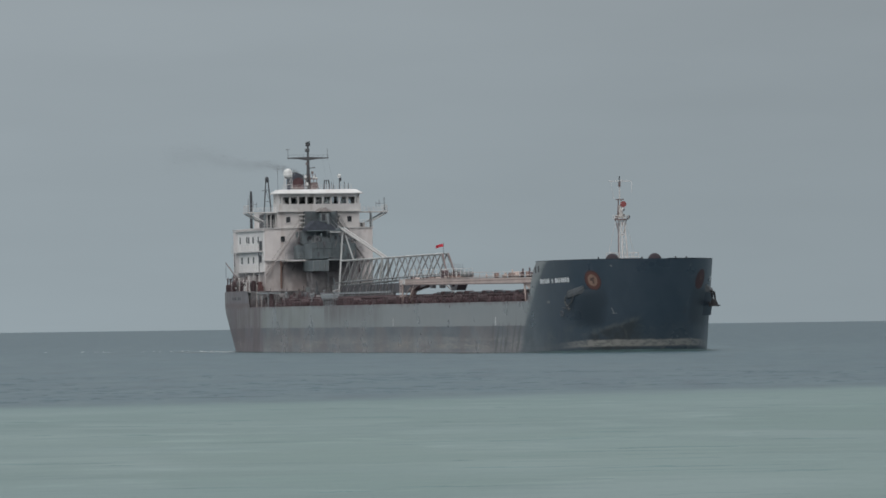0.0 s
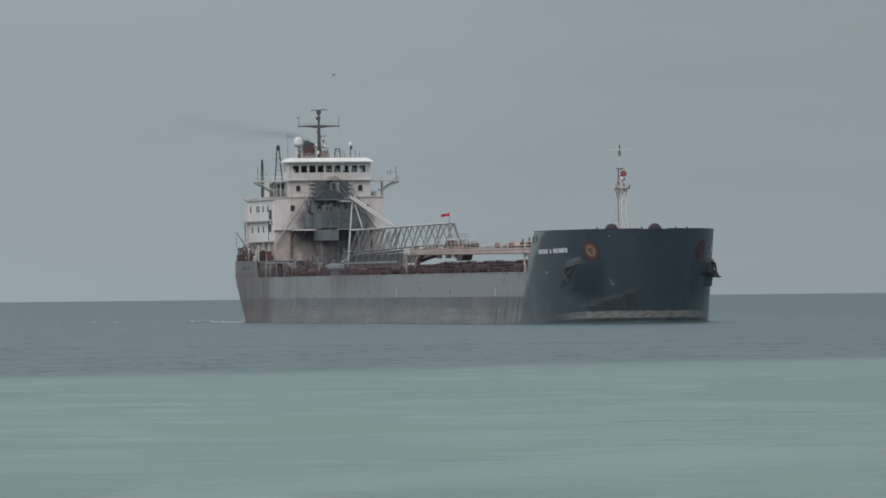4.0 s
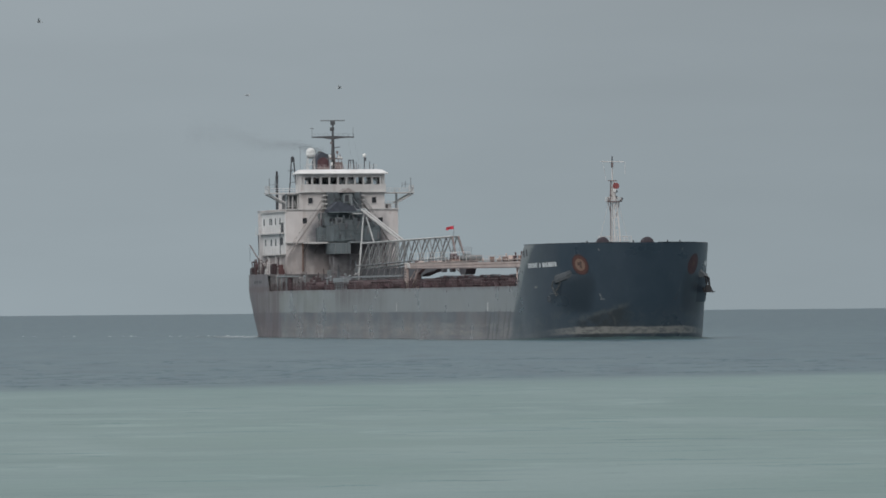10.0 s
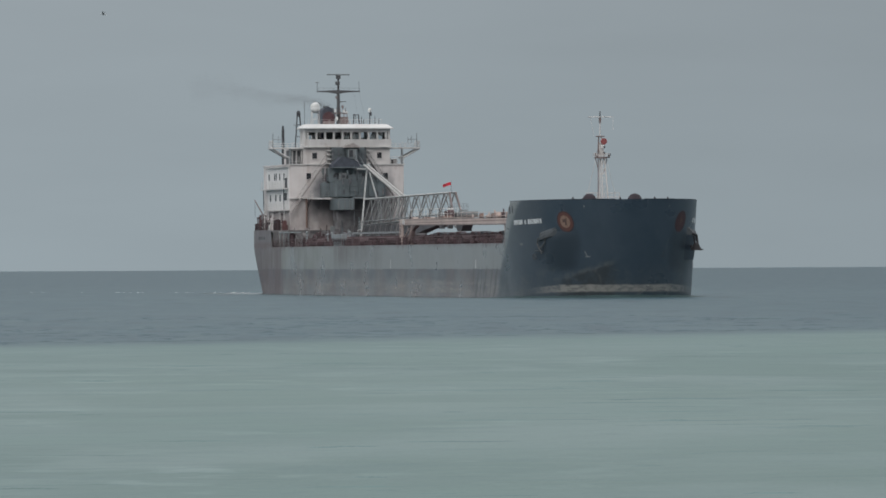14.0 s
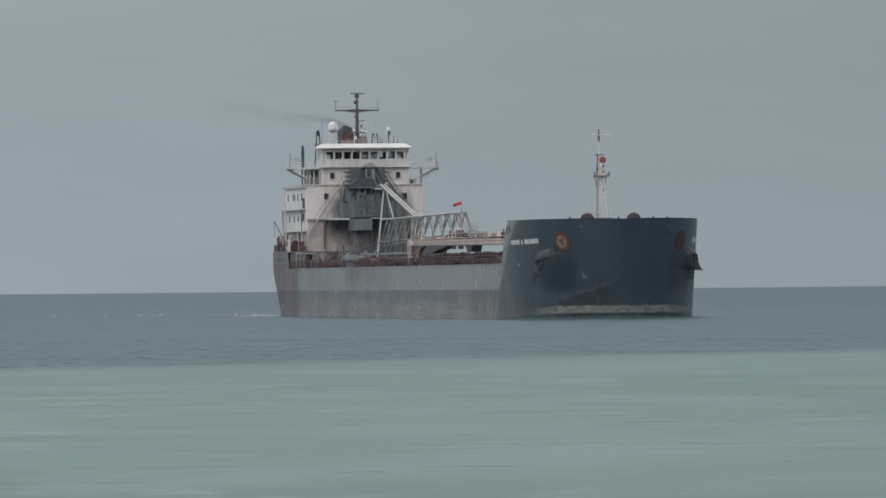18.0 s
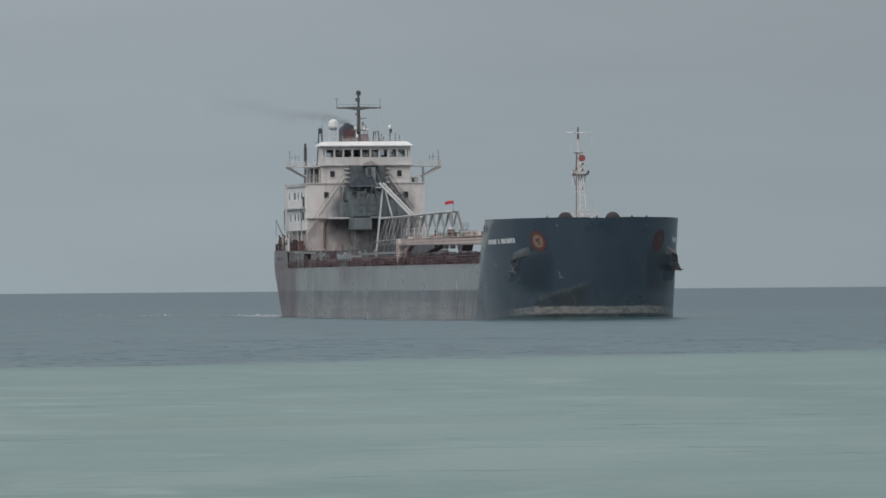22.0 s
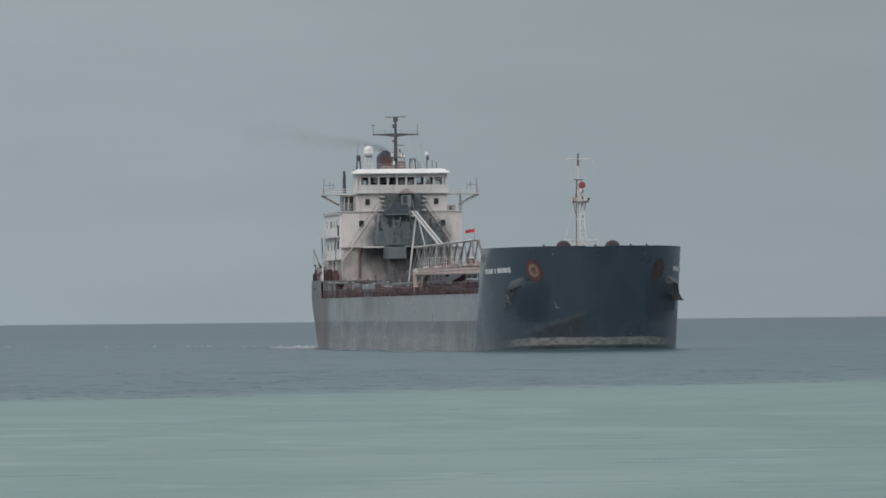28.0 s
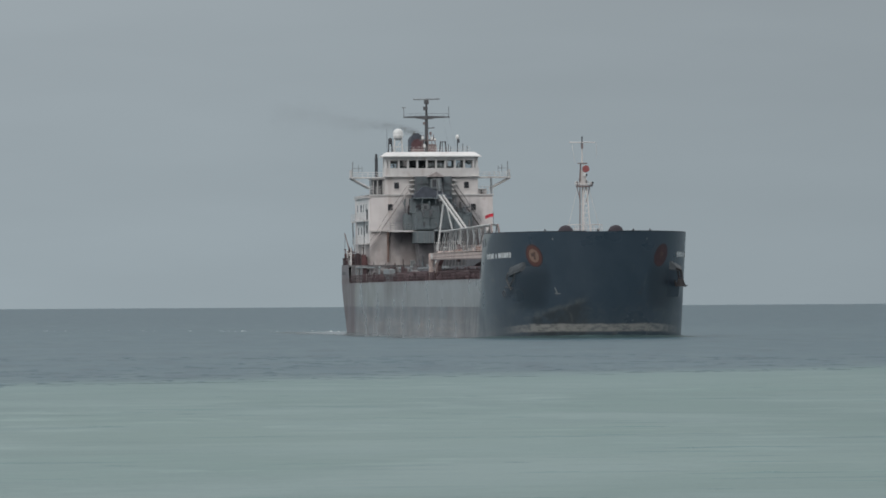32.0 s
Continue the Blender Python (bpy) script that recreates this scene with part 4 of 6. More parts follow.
for s in (-1, 1):
    wing = part("bridge_wing", boxes((30.5, 34.2, min(s * 6.4, s * 11.0), max(s * 6.4, s * 11.0), 21.12, 21.32)), WHITE, ship, "open bridge wing on slanting braces")
    bars("wing_brace", [((33.8, s * 10.9, 21.1), (33.8, s * 8.4, 19.75), 0.12), ((31, s * 10.9, 21.1), (31, s * 8.4, 19.75), 0.12)], WHITE, wing)
    part("wing_post", boxes((33.4, 34.2, s * 8.35 - 0.09, s * 8.35 + 0.09, 18.85, 21.15)), GREY, wing)
    part("wing_railing", join(railing((34.1, s * 6.6, 21.3), (34.1, s * 10.9, 21.3), 0.62, 6, 2, 0.03), railing((30.6, s * 10.9, 21.3), (34.1, s * 10.9, 21.3), 1.0, 5, 3, 0.03)), WHITE, wing)
    part("wing_aerial", join(tubes(((33, s * 10.75, 21.3), (33, s * 10.7, 23.4), 0.07)), tubes(((33, s * 9.9, 21.9), (33, s * 9.9, 23.0), 0.04), ((33, s * 9.4, 22.5), (33, s * 10.7, 22.5), 0.04), ((33, s * 9.4, 21.9), (33, s * 9.4, 22.8), 0.04))), GREY, wing)
    part("upper_railing", railing((34.2, s * 6.6, 18.9), (34.2, s * 8.5, 18.9), 1.05, 4, 3, 0.03), WHITE, house)
part("deck_locker", boxes((30.5, 32.0, 6.7, 7.9, 18.88, 19.62), bevel=0.04), BEIGE, house)
part("locker_door", boxes((31.98, 32.06, 7.05, 7.4, 19.0, 19.5)), DARK, house)
part("deck_locker", boxes((28, 31.6, -7.9, -6.5, 18.88, 20.9), bevel=0.05), STAIN, house, "dingy locker in an open shelter")
part("shelter_roof", boxes((28, 33.8, -8.1, -6.45, 20.92, 21.04)), WHITE, house)
for y in (-7.95, -7.35, -7.0, -6.6):
    part("shelter_post", boxes((33.55, 33.75, y - 0.07, y + 0.07, 18.9, 20.92)), WHITE if y != -7.0 else DARK, house)
part("shelter_door", boxes((33.4, 33.5, -7.85, -7.45, 19.0, 20.7)), DARK, house)
bars("shelter_rail", [((33.6, -8.45, z), (33.6, -7.9, z), 0.04) for z in (19.3, 19.7, 20.05)], WHITE, house)

# white cabins along the starboard side, painted brighter for the light on that side
cab = part("side_cabin_block", boxes((15.8, 34.2, -8.66, -8.46, 15.35, 18.45), (16.6, 34.2, -8.64, -8.46, 12.2, 15.3)), CABIN, ship, "bright white two-storey side cabins")
part("side_gallery", boxes((14.2, 33.6, -9.3, -8.4, 15.22, 15.38)), WHITE, cab)
part("gallery_railing", railing((14.3, -9.25, 15.38), (33.4, -9.25, 15.38), 0.95, 8, 3, 0.03), WHITE, cab)
part("side_gallery", boxes((15.9, 33.6, -9.2, -8.4, 12.06, 12.2)), WHITE, cab)
part("gallery_railing", railing((16, -9.15, 12.2), (33.4, -9.15, 12.2), 0.95, 8, 3, 0.025), WHITE, cab)
part("cabin_roof", boxes((14.6, 34.4, -8.95, -8.4, 18.42, 18.56)), WHITE, cab)
for x in (17.4, 22.2, 23.6, 26.6, 30.2):
    part("cabin_window", boxes((x, x + 0.7, -8.70, -8.63, 16.6, 17.6)), GLASS, cab)
for x in (18.4, 23.0, 26.6):
    part("cabin_window", boxes((x, x + 0.8, -8.68, -8.61, 13.5, 14.5)), GLASS, cab)
part("cabin_door", boxes((31.4, 33.2, -8.72, -8.62, 15.45, 16.9)), DARK, cab)
part("cabin_door", boxes((30.8, 32.6, -8.70, -8.60, 13.6, 14.7)), DARK, cab)
bars("cabin_pillar", [((x, -9.1, 9.25), (x, -9.1, 12.1), 0.08) for x in (17, 23, 29, 33)], WHITE, cab)
bars("gallery_pillar", [((x, -9.15, 12.2), (x, -9.2, 15.25), 0.07) for x in (15.9, 33.2)], DARK, cab)

# the front's lower details
part("front_gallery", join(boxes((34.2, 37.6, -6.05, -2.45, 13.70, 13.94)), boxes((34.2, 34.8, -8.6, -6.05, 13.78, 13.92)), boxes((34.2, 34.8, 2.0, 8.6, 13.78, 13.92))), WHITE, house, "pale gallery across the front")
part("gallery_railing", railing((37.5, -6.0, 13.94), (37.5, -2.6, 13.94), 1.0, 5, 3, 0.028), GREY, house)
part("gallery_pipe", tubes(((38.2, -2.5, 13.85), (38.8, -0.6, 13.8), 0.09), sides=8), WHITE, house)
bars("gallery_knee", [((37.3, y, 13.72), (34.4, y, 12.4), 0.09) for y in (-5.9, -4.2, -2.7)], STAIN, house)
part("vent_pipe", tubes(((34.7, -6.05, 9.6), (34.7, -6.05, 13.85), 0.15), sides=10), OCHRE, house, "rusty vertical pipe")
part("vent_pipe", tubes(((34.7, 6.4, 9.6), (34.7, 6.4, 13.85), 0.2), sides=10), RUST, house)
for y in (-3.2, -2.85, 2.9):
    part("vent_pipe", tubes(((34.6, y, 15.0), (34.6, y, 17.4), 0.07)), RUST, house)


def inclined_ladder(y0, z0, y1, z1, x=34.75):
    runs = [((x + d, y0, z0), (x + d, y1, z1), 0.06) for d in (0, 0.8)]
    runs += [((x + d, y0, z0 + 0.95), (x + d, y1, z1 + 0.95), 0.022) for d in (0, 0.8)]
    n = 14
    runs += [((x, y0 + (y1 - y0) * i / n, z0 + (z1 - z0) * i / n), (x + 0.8, y0 + (y1 - y0) * i / n, z0 + (z1 - z0) * i / n), 0.05) for i in range(n + 1)]
    return tubes(*runs, sides=4)


part("inclined_ladder", inclined_ladder(-3.45, 19.2, -7.05, 14.1, 36.1), STAIR, house, "grey outside stair")
part("inclined_ladder", inclined_ladder(2.6, 20.3, 6.9, 14.1, 34.6), STAIRD, house)
part("inclined_ladder", inclined_ladder(-6.95, 13.9, -8.5, 11.6), STAIR, house)

# the elevator tower in front of the house
tower = part("elevator_tower", boxes((34.3, 35.3, -2.42, 2.75, 18.3, 21.34), (34.3, 36.3, -4.0, -2.87, 13.95, 16.05), (34.3, 41.2, -2.87, 1.65, 13.95, 16.3), (34.3, 36.2, 1.65, 5.4, 13.95, 16.4), (34.3, 36.6, -3.1, 2.6, 16.3, 18.3), bevel=0.05), SLATE, ship, "dirty blue-grey cargo elevator tower")
part("tower_head", prism([(-0.75, 21.25), (1.6, 21.25), (1.2, 21.5), (0.75, 21.74), (0.45, 21.92), (0.1, 21.8), (-0.4, 21.5)], "x", 34.7, 37.2), STAIR, tower, "angular tower head")
part("tower_hood", prism([(-2.85, 18.33), (2.35, 18.33), (2.3, 18.62), (-1.05, 19.88), (-1.5, 19.88), (-2.8, 18.7)], "x", 35.3, 38.7), HOOD, tower, "dark pitched hood")
part("hood_edge", boxes((38.6, 38.82, -2.9, 2.4, 18.24, 18.36)), SLATE, tower)
part("tower_chute", boxes((35.25, 37.0, -0.35, 1.15, 19.55, 21.05), bevel=0.06), SLATE, tower)
part("chute_mouth", boxes((36.98, 37.06, -0.12, 0.42, 19.9, 20.85)), DARK, tower)
part("chute_frame", join(boxes((37.0, 37.12, -0.3, -0.14, 19.6, 21.0)), boxes((37.0, 37.12, 0.44, 0.58, 19.6, 21.0)), boxes((37.0, 37.12, -0.3, 1.1, 20.88, 21.02))), WEB, tower, "pale frame round the chute's mouth")
part("chute_pipe", tubes(((37.2, 0.85, 19.3), (37.2, 0.75, 20.9), 0.2), sides=10), GREY, tower)
for y in (-2.3, -1.5, 1.5, 2.45):
    part("tower_rib", boxes((35.25, 35.45, y, y + 0.14, 18.8, 21.3)), SOOT, tower)
for z in (19.4, 20.3):
    part("tower_rib", boxes((35.25, 35.4, -2.4, 2.7, z, z + 0.08)), SOOT, tower)
for z in (18.85, 19.5, 20.15, 20.75):
    part("tower_step", boxes((34.4, 35.4, -3.15, -2.42, z, z + 0.15)), WHITE, tower)
    part("tower_step", boxes((34.4, 35.4, 2.76, 3.35, z, z + 0.15)), WHITE, tower)
for y, r, z in ((-2.0, 0.42, 17.1), (-0.95, 0.2, 17.5), (2.0, 0.3, 17.3)):
    part("tower_port", join(tubes(((36.5, y, z), (36.85, y, z), r), sides=14)), DARK, tower)
part("port_housing", join(boxes((36.6, 38.4, -1.7, -0.75, 16.3, 17.55), bevel=0.05)), WEB, tower)
part("port_housing_window", boxes((38.38, 38.46, -1.45, -1.0, 16.8, 17.25)), DARK, tower)
for y0, y1, z1 in ((-2.8, -2.0, 16.5), (-1.9, -0.9, 16.62), (-0.75, 0.4, 16.45), (0.55, 1.55, 16.6)):
    part("tower_panel", boxes((41.15, 41.32, y0, y1, 14.15, z1), bevel=0.03), SLATE, tower)
for y0, y1, z1 in ((-3.95, -3.45, 16.25), (1.8, 2.7, 16.6), (2.9, 3.9, 16.2), (4.1, 5.1, 15.6)):
    part("tower_panel", boxes((36.1, 36.42, y0, y1, 14.15, z1), bevel=0.03), SLATE, tower)
part("tower_railing", join(railing((41.4, -2.85, 16.3), (41.4, 1.6, 16.3), 1.0, 6, 3, 0.025), railing((36.4, 1.7, 16.4), (36.4, 5.3, 16.4), 1.0, 5, 3, 0.025), railing((36.4, -4.0, 16.05), (36.4, -2.9, 16.05), 1.0, 2, 3, 0.025)), SOOT, tower)
part("tower_floor", boxes((34.3, 42.6, -0.5, 4.6, 13.76, 13.94)), GREY, tower)
for y0, y1, z0, z1, x1 in ((2.2, 3.2, 16.4, 17.5, 35.8), (3.6, 4.4, 16.4, 17.0, 35.6), (-0.5, 0.7, 16.3, 17.2, 38.6), (0.9, 1.6, 16.3, 17.5, 37.8)):
    part("tower_cabinet", boxes((34.3, x1, y0, y1, z0, z1), bevel=0.05), SLATE, tower)
for y in (-2.75, -1.95, -0.8, 0.5, 1.6):
    part("tower_conduit", tubes(((41.4, y, 13.95), (41.4, y, 16.4), 0.05)), SLATE, tower)
for z in (14.8, 15.6):
    part("tower_conduit", tubes(((41.42, -2.8, z), (41.42, 1.6, z), 0.035)), SLATE, tower)
under = part("tower_leg_box", boxes((36, 42.6, -2.88, -0.45, 12.1, 13.76), bevel=0.04), SLATE, tower)
for y in (-2.8, -1.9, -1.15, -0.55):
    part("leg_box_rib", boxes((42.58, 42.72, y, y + 0.1, 12.15, 13.7)), WEB, under)
part("tower_base", boxes((36, 39.6, -2.4, 3.6, DECK_Z, 12.1), bevel=0.05), STAIN, tower, "sooty lower tower")
bars("tower_pipe", [((41.2, y, 8.2), (41.2, y, 13.8), 0.09) for y in (-0.2, 1.6, 2.4, 3.2)], SOOT, tower)

rng = random.Random(23)
for k in range(30):
    y, h, w = rng.uniform(-3.6, 3.4), rng.uniform(0.9, 3.6), rng.uniform(0.25, 1.0)
    x = rng.uniform(39.6, 44.0)
    part("base_fitting", boxes((x, x + w, y, y + w, DECK_Z - 0.05, DECK_Z + h), bevel=0.06) if k % 2 else tubes(((x, y, DECK_Z - 0.05), (x, y + rng.uniform(-0.6, 0.6), DECK_Z + h + 0.8), 0.10), sides=6), rng.choice((SOOT, STAIN, WEB, SLATE, GREY, STAIRD)), tower)

rng = random.Random(17)
for k in range(64):
    y, z = rng.uniform(-4.0, 5.2), rng.choice((14.0, 14.4, 15.1, 15.8, 16.3, 16.9, 17.3))
    h, w = rng.uniform(0.25, 0.95), rng.uniform(0.10, 0.40)
    x = (41.2 if z < 16.3 else 39.5) if -2.8 < y < 1.6 else 36.2
    if k % 3 == 0:
        bm = tubes(((x + 0.2, y, z), (x + 0.2, y + rng.uniform(-0.5, 0.5), z + h + 0.4), 0.05), sides=5)
    elif k % 3 == 1:
        bm = boxes((x - 0.5, x + 0.3, y, y + w, z, z + h), bevel=0.04)
    else:
        bm = tubes(((x + 0.1, y, z + 0.2), (x + 0.1, y + w * 2.2, z + 0.2 + rng.uniform(-0.2, 0.3)), 0.09), sides=6)
    part("tower_fitting", bm, rng.choice((SLATE, SLATE, SLATE, SOOT, STAIN)), tower)
for k in range(70):
    x, y, h = rng.uniform(36.6, 56), rng.uniform(-10.6, -2.6), rng.uniform(0.4, 2.3)
    w = rng.uniform(0.12, 0.5)
    if k % 2:
        bm = boxes((x, x + w, y, y + w, DECK_Z - 0.06, DECK_Z + h), bevel=0.05)
    else:
        bm = join(tubes(((x, y, DECK_Z - 0.06), (x, y, DECK_Z + h), 0.06), sides=5), tubes(((x, y, DECK_Z + h), (x, y + rng.uniform(-0.9, 0.9), DECK_Z + h), 0.05), sides=5))
    part("deck_fitting", bm, rng.choice((STAIRD, STAIRD, STAIN, RUST, COVER, SOOT, COVER, RUST)), ship)

# the boom and its gallows
bars("gallows_leg", [((53.6, -1.5, 8.2), (49.6, 0.15, 17.9), 0.13), ((53.3, 1.0, 13.4), (50.6, 0.35, 17.4), 0.11), ((53.4, -1.4, 9.2), (46, -0.6, 9.0), 0.12), ((49.6, 0.15, 17.9), (36.6, 0.9, 18.1), 0.12)], TRUSS, ship, "thin pale boom gallows leg")
bars("boom_stay", [((52.0, -0.66, 18.45), (77.5, -0.24, 13.74), 0.165), ((52.0, -0.16, 18.45), (77.5, 0.26, 13.74), 0.165)], STAYW, ship, "thick white boom stay", 10)
part("stay_head", join(boxes((48.6, 52.4, -0.75, 0.15, 18.05, 18.55), bevel=0.08), tubes(((52.1, -0.9, 18.4), (52.1, 0.2, 18.4), 0.2), sides=12)), SLATE, ship)
bars("head_stay", [((48.8, y, 18.35), (37.5, 1.0 + y, 20.3), 0.05) for y in (-0.6, 0.1)], SOOT, ship)

X0, X1, BAYS = 50.0, 114.0, 9
BAY = (X1 - X0) / BAYS


def top_z(x):
    return 13.55 + (x - X0) / (X1 - X0) * 0.33


def low_z(x):
    return 9.75 + (x - X0) / (X1 - X0) * 1.0


boom = part("boom", prism([(X0, 8.45), (93, 8.5), (98, 8.95), (104, 9.3), (108, low_z(108) - 0.42), (X1 + 5, low_z(X1 + 5) - 0.42), (X1 + 5, low_z(X1 + 5) - 0.12), (92, low_z(92) - 0.12), (88, low_z(88) - 0.4), (X0, low_z(X0) - 0.15)], "y", -0.7, 0.7), UNDER, ship, "grey lattice unloading boom, darker below")
for s in (-1, 1):
    yt, yb = s * 0.42, s * 0.62
    part("bottom_chord", tubes(((X0, yb, low_z(X0)), (X1 + 3.5, yb, low_z(X1 + 3.5)), 0.10)), WEB, boom)
    part("top_chord", tubes(((X0 + 1.3, yt, top_z(X0 + 1.3)), (X1, yt, top_z(X1)), 0.12), sides=8), TRUSS, boom)
    part("end_post", tubes(((X1, yt, top_z(X1)), (X1 + 3.4, yb, low_z(X1 + 3.4)), 0.12)), MASTB, boom, "rusty end post")
    for i in range(BAYS):
        a = X0 + BAY * i
        part("web_brace", tubes(((a + 0.3, yb, low_z(a)), (a + BAY * 0.86, yt, top_z(a + BAY * 0.86)), 0.095)), TRUSS if i < 4 else STAYW, boom)
        if i < 4:
            part("web_brace", tubes(((a + 0.3 + BAY / 2, yb, low_z(a + 4)), (a + BAY * 1.36, yt, top_z(a + BAY * 1.36)), 0.085)), TRUSS, boom)
        part("web_post", tubes(((a + BAY * 0.86, yt, top_z(a + BAY * 0.86)), (a + BAY * (1.45 if i > 3 else 1.1), yb, low_z(a + BAY)), 0.085 if i > 3 else 0.06)), WEB, boom)
for i in range(BAYS + 1):
    a = X0 + BAY * i
    part("cross_beam", tubes(((a, -0.62, low_z(a)), (a, 0.62, low_z(a)), 0.08), sides=5), WEB, boom)
    if i:
        part("cross_beam", tubes(((a, -0.42, top_z(a)), (a, 0.42, top_z(a)), 0.07), sides=5), WEB, boom)
for i in range(17):
    a = X0 + 1 + i * 2.1
    part("boom_rib", tubes(((a, -0.74, 8.5), (a + 1.5, -0.74, low_z(a) - 0.2), 0.06), sides=5), WEB if i % 2 else STAYW, boom)
    part("boom_hanger", tubes(((a + 0.9, -0.85, 8.62), (a + 0.9, -0.70, 8.62), 0.26), sides=10), SOOT, boom)
for y in (-1.0, 1.0):
    part("stay_post", tubes(((76.2, y * 0.62, low_z(76)), (77.6, y * 0.42, top_z(77.6) + 0.15), 0.15), sides=8), TRUSS, boom, "stout pale post under the stays")
part("boom_pipe", tubes(((X0, -1.15, low_z(X0) + 0.5), (X1, -1.15, low_z(X1) + 0.2), 0.10)), WEB, boom)
part("boom_head", boxes((X1 + 3, X1 + 11.5, -0.7, 0.7, 10.62, 11.2), bevel=0.1), WEB, boom)
part("head_pulley", tubes(((X1 + 11.5, -1.1, 10.85), (X1 + 11.5, 1.1, 10.85), 0.42), sides=12), WEB, boom)
part("head_drive", join(boxes((X1 + 3.4, X1 + 6.4, -1.6, -1.0, 10.3, 11.2), bevel=0.12), tubes(((X1 + 5, -1.8, 11.15), (X1 + 5, -0.9, 11.15), 0.36), sides=10), boxes((X1 + 4.2, X1 + 5.2, -1.75, -1.2, 9.6, 10.4), bevel=0.06)), RUST, boom, "rusty drive machinery at the boom's head")
part("drive_guard", boxes((X1 + 3.2, X1 + 4.8, -1.4, -0.9, 11.18, 11.7), bevel=0.08), DOME, boom, "small white guard over the drive")
part("head_box", boxes((X1 + 7.0, X1 + 9.0, -0.6, 0.3, 11.2, 11.45), bevel=0.06), WEB, boom)
part("head_hopper", prism([(116.6, 10.4), (123.2, 10.4), (122.6, 9.6), (121.2, 8.6), (118.6, 8.6), (117.2, 9.6)], "y", -0.3, 1.1), UNDER, boom, "dark chute hanging under the boom's head")
for y in (-1.2, 1.2):
    part("boom_head_railing", railing((X1 + 1.5, y * 0.6, 11.2), (X1 + 7, y * 0.6, 11.2), 1.15, 5, 3, 0.016), WEB, boom)
for a in (106.4, 112.0):
    part("belt_roller", join(boxes((a - 0.7, a + 0.7, -0.3, 0.3, 9.0, 9.6), bevel=0.08), tubes(((a, 0, 9.5), (a, 0, 10.3), 0.1))), SOOT, boom, "dark box slung under the boom")
part("boom_prop", tubes(((108.5, 0.9, 10.0), (116.0, 0.9, 8.2), 0.14), sides=8), WHITE, boom, "slanting white prop")
part("flagstaff", tubes(((112.9, 0, 13.8), (112.9, 0, 15.45), 0.035), sides=5), GREY, boom)

# ---------------------------------------------------------------- the ship: the masts and roof gear
mm = part("main_mast", tubes(((27.2, 0.1, 24.7), (27.2, 0.1, 29.5), 0.30, 0.22), ((27.2, 0.1, 29.5), (27.2, 0.1, 31.9), 0.17, 0.13), sides=10), MASTD, ship, "dark steel main mast with cross-arms")
part("yardarm", prism([(-3.1, 29.6), (-1.4, 29.52), (0, 29.3), (1.5, 29.52), (3.3, 29.6), (3.3, 29.74), (0, 29.85), (-3.1, 29.74)], "x", 27.0, 27.5), MASTD, mm)
part("yard_railing", join(railing((27.6, -3, 29.75), (27.6, 3.2, 29.75), 0.4, 8, 1, 0.014)), MASTD, mm)
part("yard_aerial", tubes(((27.2, -3.05, 29.5), (27.2, -3.05, 31.0), 0.05), ((27.2, -3.35, 31.0), (27.2, -2.8, 31.0), 0.07)), GREY, mm)
part("yard_aerial", tubes(((27.2, 3.2, 29.5), (27.2, 3.2, 31.1), 0.045)), GREY, mm)
bars("lower_yard", [((27.2, 0.1, 28.1), (27.2, 1.2, 28.2), 0.06), ((27.2, -0.9, 26.5), (27.2, 1.3, 26.5), 0.09), ((27.2, -0.7, 26.5), (27.2, -0.7, 27.2), 0.08), ((27.2, 1.0, 26.5), (27.2, 1.0, 26.9), 0.12)], MASTD, mm)
part("radar_pedestal", boxes((26.9, 27.5, -0.2, 0.4, 31.5, 32.05)), MASTD, mm)
part("mast_box", boxes((27.2, 27.9, -0.35, 0.2, 30.6, 31.1)), MASTD, mm)
main_radar = part("radar_scanner", boxes((-0.12, 0.12, -1.85, 1.85, -0.1, 0.1), bevel=0.04), GREY, mm, "grey turning radar bar")
part("mast_base", boxes((26.6, 28.2, 0.35, 1.35, 24.7, 25.9), bevel=0.05), MASTB, mm, "brown mast foot")
bars("mast_leg", [((28.5, y, 24.7), (28.1, y * 0.6 + 0.05, 27.2), 0.055) for y in (-0.75, 0.2, 0.9, 1.5)], MASTB, mm)
for y, z, h in ((-0.55, 26.55, 0.45), (0.75, 26.5, 0.4), (1.15, 26.4, 0.3), (-0.3, 25.4, 0.5), (0.55, 27.2, 0.4), (-0.35, 28.6, 0.35)):
    part("mast_lamp", boxes((28.0, 28.4, y - 0.14, y + 0.14, z, z + h), bevel=0.04), MASTB if z > 27 else DOME, mm)
part("mast_stage", boxes((27.3, 28.4, -0.8, 1.35, 26.38, 26.46)), MASTB, mm)
part("mast_stay", tubes(((27.2, 3.2, 29.6), (27.5, 4.3, 24.8), 0.008), ((27.2, 2.4, 29.6), (27.5, 3.2, 24.8), 0.008), sides=4), GREY, mm)
arch = [(-0.93 + 0.98 * math.cos(a), 26.45 + 0.95 * math.sin(a)) for a in (i * math.pi / 12 for i in range(13))]
fun = part("funnel", prism([(-1.91, 18.9), (0.05, 18.9)] + arch, "x", 21.2, 24.6), HOOD, ship, "sooty black funnel with a dark red mark")
part("funnel_mark", prism([(-1.75, 25.35), (-0.08, 25.35), (-0.08, 26.2), (-0.4, 26.62), (-0.93, 26.75), (-1.45, 26.55), (-1.75, 26.1)], "x", 24.58, 24.66), FUNNEL, fun, "dark red funnel marking")
part("funnel_band", boxes((24.58, 24.67, -1.8, 0.0, 24.5, 25.34)), MASTB, fun)
